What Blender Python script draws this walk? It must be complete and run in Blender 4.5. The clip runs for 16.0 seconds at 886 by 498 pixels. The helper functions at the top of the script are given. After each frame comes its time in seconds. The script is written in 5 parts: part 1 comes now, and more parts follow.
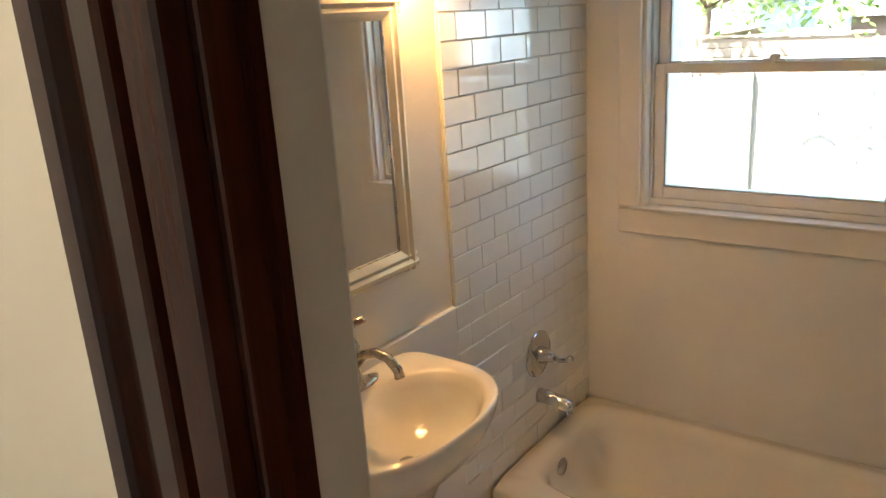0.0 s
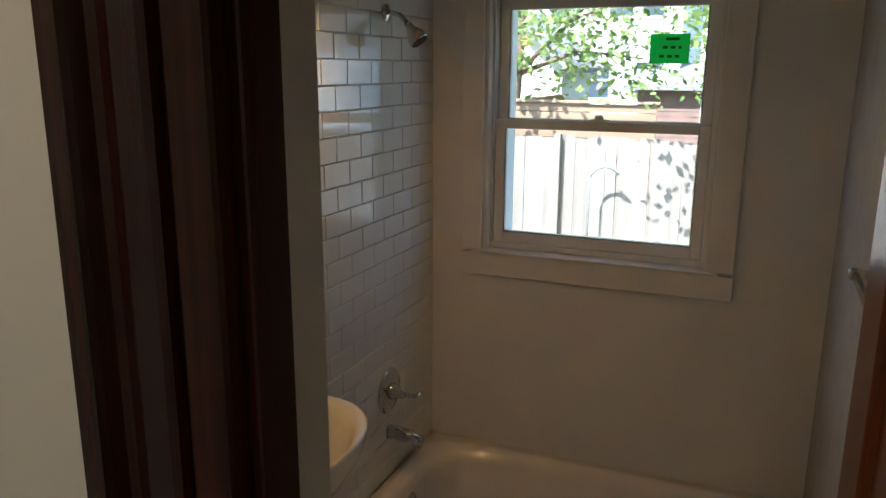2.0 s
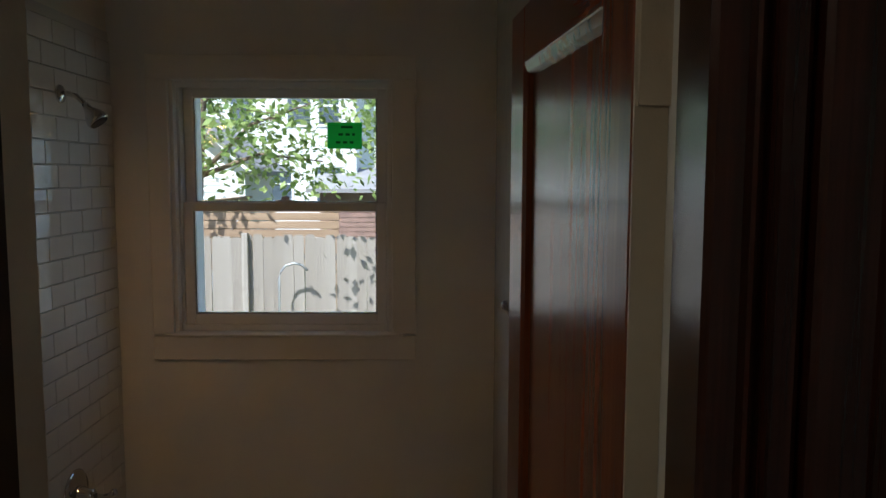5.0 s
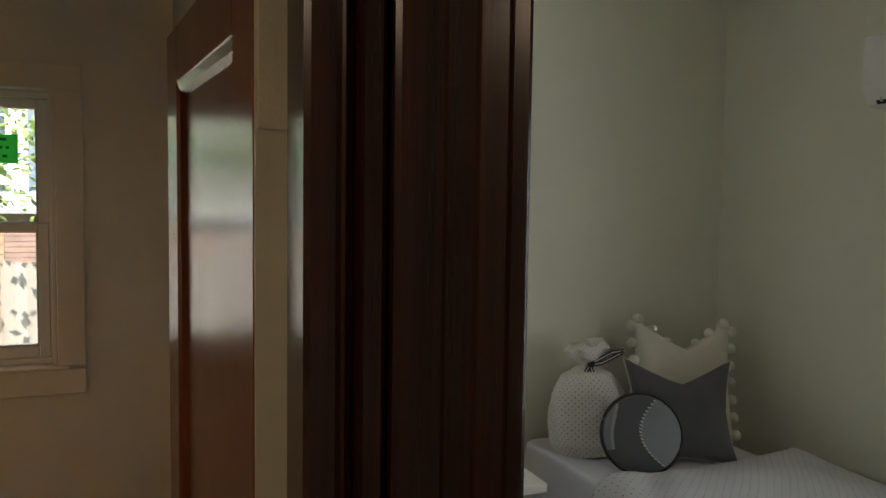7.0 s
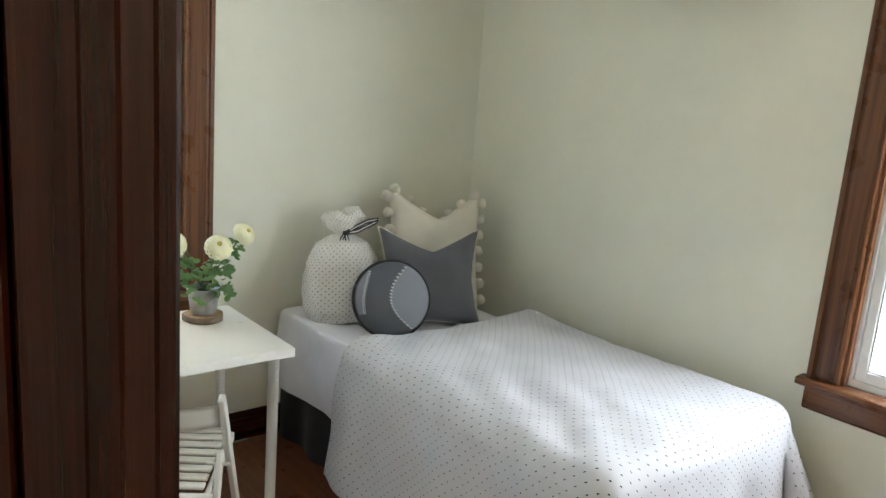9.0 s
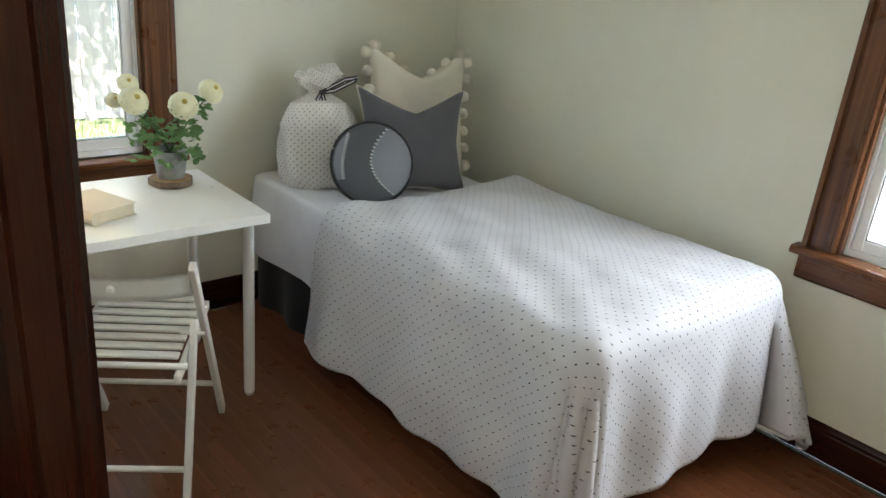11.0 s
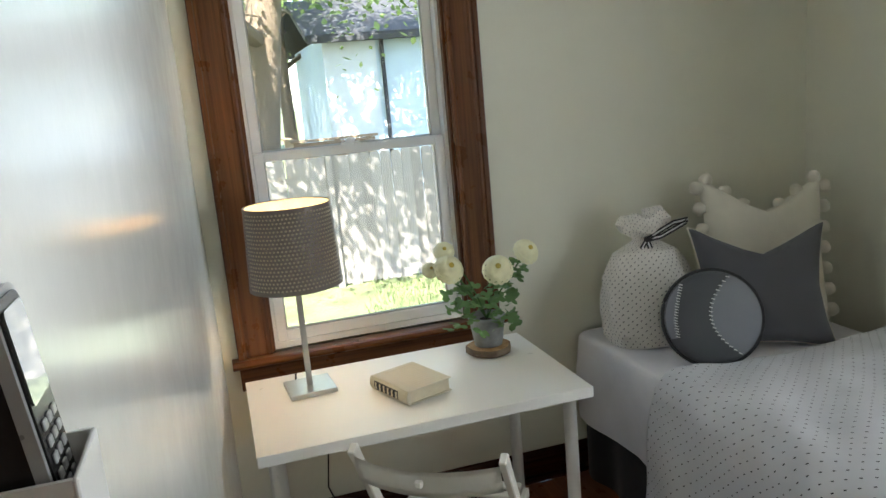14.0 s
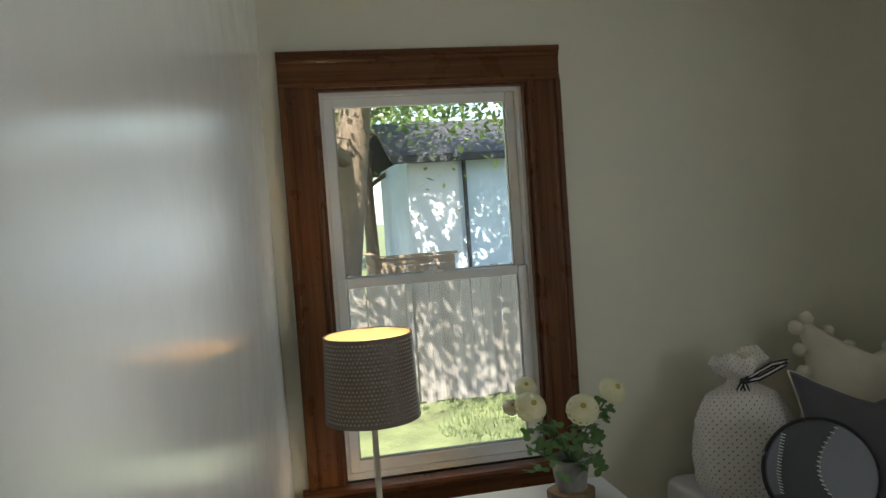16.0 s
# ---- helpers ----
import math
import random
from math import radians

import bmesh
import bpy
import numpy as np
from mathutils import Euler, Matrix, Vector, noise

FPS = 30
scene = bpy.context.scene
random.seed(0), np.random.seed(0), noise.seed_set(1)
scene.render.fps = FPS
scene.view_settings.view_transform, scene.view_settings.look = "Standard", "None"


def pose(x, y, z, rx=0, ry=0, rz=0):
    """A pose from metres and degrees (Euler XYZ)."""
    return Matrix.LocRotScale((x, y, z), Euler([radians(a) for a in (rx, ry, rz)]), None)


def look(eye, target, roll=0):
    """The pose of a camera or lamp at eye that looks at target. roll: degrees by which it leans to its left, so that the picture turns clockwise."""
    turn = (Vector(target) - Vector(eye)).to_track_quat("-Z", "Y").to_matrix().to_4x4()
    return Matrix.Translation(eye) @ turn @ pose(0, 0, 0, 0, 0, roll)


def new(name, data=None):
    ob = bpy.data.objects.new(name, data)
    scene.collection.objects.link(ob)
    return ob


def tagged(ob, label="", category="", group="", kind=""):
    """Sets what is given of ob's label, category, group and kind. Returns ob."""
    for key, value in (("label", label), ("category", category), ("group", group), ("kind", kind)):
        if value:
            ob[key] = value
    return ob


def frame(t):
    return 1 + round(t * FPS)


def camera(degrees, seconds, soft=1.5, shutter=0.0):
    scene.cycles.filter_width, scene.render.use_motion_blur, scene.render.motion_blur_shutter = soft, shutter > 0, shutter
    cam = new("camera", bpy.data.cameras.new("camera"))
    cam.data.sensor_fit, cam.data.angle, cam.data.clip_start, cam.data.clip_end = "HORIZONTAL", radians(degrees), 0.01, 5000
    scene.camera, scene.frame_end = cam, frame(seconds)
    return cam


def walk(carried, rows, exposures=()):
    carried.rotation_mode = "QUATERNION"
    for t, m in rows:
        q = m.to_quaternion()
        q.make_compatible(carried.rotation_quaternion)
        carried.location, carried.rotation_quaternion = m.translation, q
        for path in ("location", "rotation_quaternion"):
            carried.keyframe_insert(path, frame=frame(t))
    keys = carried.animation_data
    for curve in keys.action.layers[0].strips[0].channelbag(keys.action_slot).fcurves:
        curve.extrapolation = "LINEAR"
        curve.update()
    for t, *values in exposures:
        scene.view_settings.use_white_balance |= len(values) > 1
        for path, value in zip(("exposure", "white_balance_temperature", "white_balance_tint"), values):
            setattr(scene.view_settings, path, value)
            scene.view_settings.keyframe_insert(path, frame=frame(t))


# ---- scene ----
cam = camera(60.5, 16.0)
PATH = [
    (0, (-0.341, -0.796, 1.866), (-1.496, 0.731, 1.289), -3.7),
    (0.5, (-0.339, -0.855, 1.868), (-1.426, 0.728, 1.309), -2.5),
    (1, (-0.356, -0.904, 1.868), (-1.379, 0.747, 1.391), -1.1),
    (1.5, (-0.388, -0.93, 1.873), (-1.263, 0.81, 1.419), 0.2),
    (2, (-0.403, -0.947, 1.859), (-1.154, 0.848, 1.397), 0.3),
    (2.5, (-0.402, -0.957, 1.867), (-1.083, 0.848, 1.34), -0.2),
    (3, (-0.393, -0.968, 1.862), (-0.986, 0.861, 1.31), -0.6),
    (3.5, (-0.376, -0.99, 1.829), (-0.852, 0.891, 1.346), -0.3),
    (3.7, (-0.358, -1.013, 1.81), (-0.782, 0.892, 1.373), -0.3),
    (5.8, (-0.39, -1.131, 1.767), (-0.096, 0.845, 1.655), 0.2),
    (6, (-0.373, -1.139, 1.765), (-0.014, 0.827, 1.660), 0.1),
    (6.5, (-0.347, -1.14, 1.773), (0.241, 0.768, 1.654), 0.1),
    (7, (-0.313, -1.174, 1.769), (0.452, 0.669, 1.644), 0.8),
    (7.5, (-0.277, -1.164, 1.743), (0.652, 0.602, 1.606), -0.5),
    (8, (-0.237, -1.16, 1.734), (0.835, 0.511, 1.497), 0.6),
    (8.5, (-0.209, -1.162, 1.718), (0.971, 0.418, 1.381), 2.3),
    (9, (-0.203, -1.161, 1.71), (1.051, 0.341, 1.298), 4.4),
    (9.5, (-0.207, -1.17, 1.703), (1.078, 0.283, 1.218), 5.7),
    (10, (-0.202, -1.163, 1.686), (1.098, 0.226, 1.071), 6.2),
    (10.2, (-0.19, -1.148, 1.677), (1.127, 0.198, 1.003), 6.7),
    (12.3, (-0.006, -0.878, 1.626), (1.039, 0.615, 0.804), -1.6),
    (12.5, (0.003, -0.866, 1.632), (1.027, 0.673, 0.867), -3.4),
    (13, (0.037, -0.839, 1.641), (0.92, 0.819, 0.957), -3.9),
    (13.5, (0.079, -0.795, 1.65), (0.78, 0.998, 1.107), -4.1),
    (14, (0.099, -0.755, 1.651), (0.645, 1.125, 1.245), -5.1),
    (14.5, (0.088, -0.716, 1.654), (0.495, 1.209, 1.295), -5.1),
    (15, (0.084, -0.712, 1.679), (0.364, 1.249, 1.401), -5.4),
    (15.5, (0.095, -0.71, 1.688), (0.397, 1.259, 1.517), -4.4),
    (16, (0.099, -0.692, 1.702), (0.484, 1.269, 1.609), -4.0),
]
EXPO = [(0, 3.5, 5950, 10), (0.5, 3.3, 5950, 10), (1, 2.9, 5800, 10), (1.5, 2.45, 5700, 10), (2, 2.05, 5600, 10), (3, 1.65, 5650, 10), (3.7, 1.55, 5700, 10), (5.8, 0.9, 5750, 10), (6.5, 1.0, 6000, 10), (7, 1.9, 6700, 10), (7.5, 2.8, 6700, 10), (8, 3.3, 6700, 10), (9, 3.5, 6200, 10), (10, 3.5, 6200, 10), (12.3, 2.95, 6200, 10), (13.5, 2.9, 6200, 10), (14.5, 2.35, 6200, 10), (15.2, 1.9, 6400, 10), (16, 1.7, 6500, 10)]
walk(cam, [(t, look(e, a, r)) for t, e, a, r in PATH], EXPO)

# ---- world, sun, lamps ----
world = bpy.data.worlds.new("sky")
scene.world = world
world.use_nodes = True
wn = world.node_tree
wn.nodes.clear()
sky = wn.nodes.new("ShaderNodeTexSky")
sky.sky_type, sky.sun_disc = "NISHITA", False
SUN_FROM = Vector((-0.25, -0.55, 0.8)).normalized()
sky.sun_elevation = math.asin(SUN_FROM.z)
sky.sun_rotation = math.atan2(SUN_FROM.x, SUN_FROM.y)
bg = wn.nodes.new("ShaderNodeBackground")
bg.inputs["Strength"].default_value = 0.15
wo = wn.nodes.new("ShaderNodeOutputWorld")
wn.links.new(sky.outputs[0], bg.inputs[0])
wn.links.new(bg.outputs[0], wo.inputs[0])

sun_data = bpy.data.lights.new("sun", "SUN")
sun_data.energy, sun_data.angle, sun_data.color = 5.0, radians(0.5), (1, 0.95, 0.86)
sun = new("sun", sun_data)
sun.matrix_world = look(SUN_FROM * 30, (0, 0, 0))


def lamp(name, place, watts, colour, radius):
    d = bpy.data.lights.new(name, "POINT")
    d.energy, d.color, d.shadow_soft_size = watts, colour, radius
    ob = new(name, d)
    ob.location = place
    return ob


lamp("vanity_bulb", (-1.53, 0.70, 2.07), 2.3, (1, 0.50, 0.15), 0.04)
lamp("desk_lamp_bulb", (0.29, 1.63, 1.20), 0.26, (1, 0.62, 0.28), 0.03)
lamp("hall_bulb", (-1.30, -1.20, 2.30), 1.3, (1, 0.78, 0.54), 0.06)


# sky light in the window openings
def window_sky(name, place, target, wide, high, watts):
    area = bpy.data.lights.new(name, "AREA")
    area.shape, area.size, area.size_y, area.energy, area.color = "RECTANGLE", wide, high, watts, (0.93, 0.97, 1.0)
    new(name, area).matrix_world = look(place, target)


window_sky("side_window_sky", (2.735, -0.48, 1.46), (0.0, -0.48, 1.46), 0.70, 1.32, 4.0)
window_sky("bath_window_sky", (-0.96, 1.805, 1.65), (-0.96, 0.0, 1.65), 0.70, 0.84, 0.08)
window_sky("desk_window_sky", (0.60, 2.022, 1.47), (0.60, 0.0, 1.47), 0.62, 1.28, 0.35)


# ---- materials ----
def base_nodes(name):
    m = bpy.data.materials.new(name)
    m.use_nodes = True
    t = m.node_tree
    return m, t, t.nodes["Principled BSDF"]


def ramp(t, fac, a, b, lo=0.3, hi=0.7):
    r = t.nodes.new("ShaderNodeValToRGB")
    r.color_ramp.elements[0].color, r.color_ramp.elements[1].color = (*a, 1), (*b, 1)
    r.color_ramp.elements[0].position, r.color_ramp.elements[1].position = lo, hi
    t.links.new(fac, r.inputs[0])
    return r.outputs[0]


def noise_tex(t, scale, detail=4, stretch=None, rough=0.6):
    c = t.nodes.new("ShaderNodeTexCoord")
    n = t.nodes.new("ShaderNodeTexNoise")
    n.inputs["Scale"].default_value, n.inputs["Detail"].default_value, n.inputs["Roughness"].default_value = scale, detail, rough
    src = c.outputs["Object"]
    if stretch:
        mp = t.nodes.new("ShaderNodeMapping")
        mp.inputs["Scale"].default_value = stretch
        t.links.new(src, mp.inputs[0])
        src = mp.outputs[0]
    t.links.new(src, n.inputs["Vector"])
    return n.outputs[0]


def bump(t, bsdf, height, strength, distance):
    b = t.nodes.new("ShaderNodeBump")
    b.inputs["Strength"].default_value, b.inputs["Distance"].default_value = strength, distance
    t.links.new(height, b.inputs["Height"])
    t.links.new(b.outputs[0], bsdf.inputs["Normal"])


def mix_col(t, kind, fac, a, b):
    mx = t.nodes.new("ShaderNodeMix")
    mx.data_type, mx.blend_type = "RGBA", kind
    if isinstance(fac, float):
        mx.inputs[0].default_value = fac
    else:
        t.links.new(fac, mx.inputs[0])
    for s, v in ((6, a), (7, b)):
        if isinstance(v, tuple):
            mx.inputs[s].default_value = (*v, 1)
        else:
            t.links.new(v, mx.inputs[s])
    return mx.outputs[2]


def painted(name, col, rough=0.5, vary=0.06, fine=60, relief=0.15, coat=0.0, metal=0.0, spread=3.0, depth=0.004):
    """Paint, plastic, ceramic, stone: broad unevenness, fine relief, uneven gloss."""
    m, t, p = base_nodes(name)
    lo = tuple(c * (1 - vary) for c in col)
    hi = tuple(min(1, c * (1 + vary)) for c in col)
    big = noise_tex(t, spread, 5)
    t.links.new(ramp(t, big, lo, hi), p.inputs["Base Color"])
    p.inputs["Metallic"].default_value = metal
    p.inputs["Coat Weight"].default_value = coat
    rr = t.nodes.new("ShaderNodeMapRange")
    rr.inputs[3].default_value, rr.inputs[4].default_value = max(0.02, rough * 0.8), min(1, rough * 1.2)
    t.links.new(noise_tex(t, spread * 4, 3), rr.inputs[0])
    t.links.new(rr.outputs[0], p.inputs["Roughness"])
    if relief:
        bump(t, p, noise_tex(t, fine, 4), relief, depth)
    return m


def wooden(name, dark, light, rough=0.3, along="z", coat=0.3, scale=42.0, random_tint=0.0, relief=0.15):
    """Stained timber with the grain along one axis."""
    m, t, p = base_nodes(name)
    st = {"x": (0.02, 1, 1), "y": (1, 0.02, 1), "z": (1, 1, 0.02)}[along]
    grain = noise_tex(t, scale, 8, st, 0.65)
    fine = noise_tex(t, scale * 6, 4, st, 0.7)
    col = ramp(t, grain, dark, light, 0.32, 0.68)
    col = mix_col(t, "MULTIPLY", 0.35, col, ramp(t, fine, (0.55, 0.5, 0.45), (1, 1, 1), 0.35, 0.6))
    if random_tint:
        oi = t.nodes.new("ShaderNodeObjectInfo")
        col = mix_col(t, "MULTIPLY", random_tint, col, ramp(t, oi.outputs["Random"], (0.45, 0.4, 0.35), (1.0, 1.0, 1.0), 0.0, 1.0))
    t.links.new(col, p.inputs["Base Color"])
    rr = t.nodes.new("ShaderNodeMapRange")
    rr.inputs[3].default_value, rr.inputs[4].default_value = rough * 0.7, min(1, rough * 1.4)
    t.links.new(noise_tex(t, 9, 4), rr.inputs[0])
    t.links.new(rr.outputs[0], p.inputs["Roughness"])
    p.inputs["Coat Weight"].default_value, p.inputs["Coat Roughness"].default_value = coat, 0.16
    p.inputs["Specular IOR Level"].default_value = 0.25
    bump(t, p, grain, relief, 0.002)
    return m


def metal(name, col, rough):
    m, t, p = base_nodes(name)
    p.inputs["Base Color"].default_value, p.inputs["Metallic"].default_value = (*col, 1), 1.0
    rr = t.nodes.new("ShaderNodeMapRange")
    rr.inputs[3].default_value, rr.inputs[4].default_value = rough * 0.6, rough * 1.4
    t.links.new(noise_tex(t, 40, 4), rr.inputs[0])
    t.links.new(rr.outputs[0], p.inputs["Roughness"])
    return m


def cloth(name, col, weave=900.0, relief=0.25, dots=None, dot_col=(0.03, 0.03, 0.04), rough=0.9, folds=9.0):
    """Woven fabric. dots: (pitch, radius) in metres, printed in staggered rows over the UV map."""
    m, t, p = base_nodes(name)
    lo, hi = tuple(c * 0.93 for c in col), tuple(min(1, c * 1.05) for c in col)
    c = ramp(t, noise_tex(t, 5, 4), lo, hi)
    if dots:
        pitch, rad = dots
        uv = t.nodes.new("ShaderNodeTexCoord")
        sep = t.nodes.new("ShaderNodeSeparateXYZ")
        t.links.new(uv.outputs["UV"], sep.inputs[0])

        def op(kind, a, b=None):
            n = t.nodes.new("ShaderNodeMath")
            n.operation = kind
            for s, v in ((0, a), (1, b)):
                if v is None:
                    continue
                if isinstance(v, (int, float)):
                    n.inputs[s].default_value = v
                else:
                    t.links.new(v, n.inputs[s])
            return n.outputs[0]

        a = op("DIVIDE", sep.outputs[0], pitch)
        b = op("DIVIDE", sep.outputs[1], pitch * 0.5)
        row = op("FLOOR", b)
        shift = op("MULTIPLY", op("MODULO", op("ABSOLUTE", row), 2), 0.5)
        du = op("MULTIPLY", op("SUBTRACT", op("FRACT", op("ADD", a, shift)), 0.5), pitch)
        dv = op("MULTIPLY", op("SUBTRACT", op("FRACT", b), 0.5), pitch * 0.5)
        # a short slanted dash
        e1 = op("ADD", op("MULTIPLY", du, 0.75), op("MULTIPLY", dv, 0.65))
        e2 = op("SUBTRACT", op("MULTIPLY", dv, 1.3), op("MULTIPLY", du, 1.5))
        d = op("SQRT", op("ADD", op("MULTIPLY", e1, e1), op("MULTIPLY", e2, e2)))
        inside = op("LESS_THAN", d, rad)
        c = mix_col(t, "MIX", inside, c, dot_col)
    t.links.new(c, p.inputs["Base Color"])
    p.inputs["Roughness"].default_value = rough
    p.inputs["Sheen Weight"].default_value = 0.15
    h = t.nodes.new("ShaderNodeMath")
    h.operation = "ADD"
    t.links.new(noise_tex(t, weave, 2), h.inputs[0])
    t.links.new(noise_tex(t, folds, 3), h.inputs[1])
    bump(t, p, h.outputs[0], relief, 0.004)
    return m


def leafy(name, dark, light, through_light=0.35):
    m, t, p = base_nodes(name)
    g = t.nodes.new("ShaderNodeNewGeometry")
    col = ramp(t, g.outputs["Random Per Island"], dark, light, 0.0, 1.0)
    t.links.new(col, p.inputs["Base Color"])
    p.inputs["Roughness"].default_value = 0.5
    tr = t.nodes.new("ShaderNodeBsdfTranslucent")
    t.links.new(col, tr.inputs[0])
    mx = t.nodes.new("ShaderNodeMixShader")
    mx.inputs[0].default_value = through_light
    t.links.new(p.outputs[0], mx.inputs[1])
    t.links.new(tr.outputs[0], mx.inputs[2])
    t.links.new(mx.outputs[0], t.nodes["Material Output"].inputs[0])
    return m


def glowing(name, col, strength):
    m, t, p = base_nodes(name)
    p.inputs["Base Color"].default_value = (*col, 1)
    p.inputs["Emission Color"].default_value, p.inputs["Emission Strength"].default_value = (*col, 1), strength
    return m


def glassy(name):
    m, t, p = base_nodes(name)
    p.inputs["Base Color"].default_value = (0.98, 1, 0.99, 1)
    p.inputs["Transmission Weight"].default_value, p.inputs["Roughness"].default_value, p.inputs["IOR"].default_value = 1.0, 0.0, 1.45
    return m


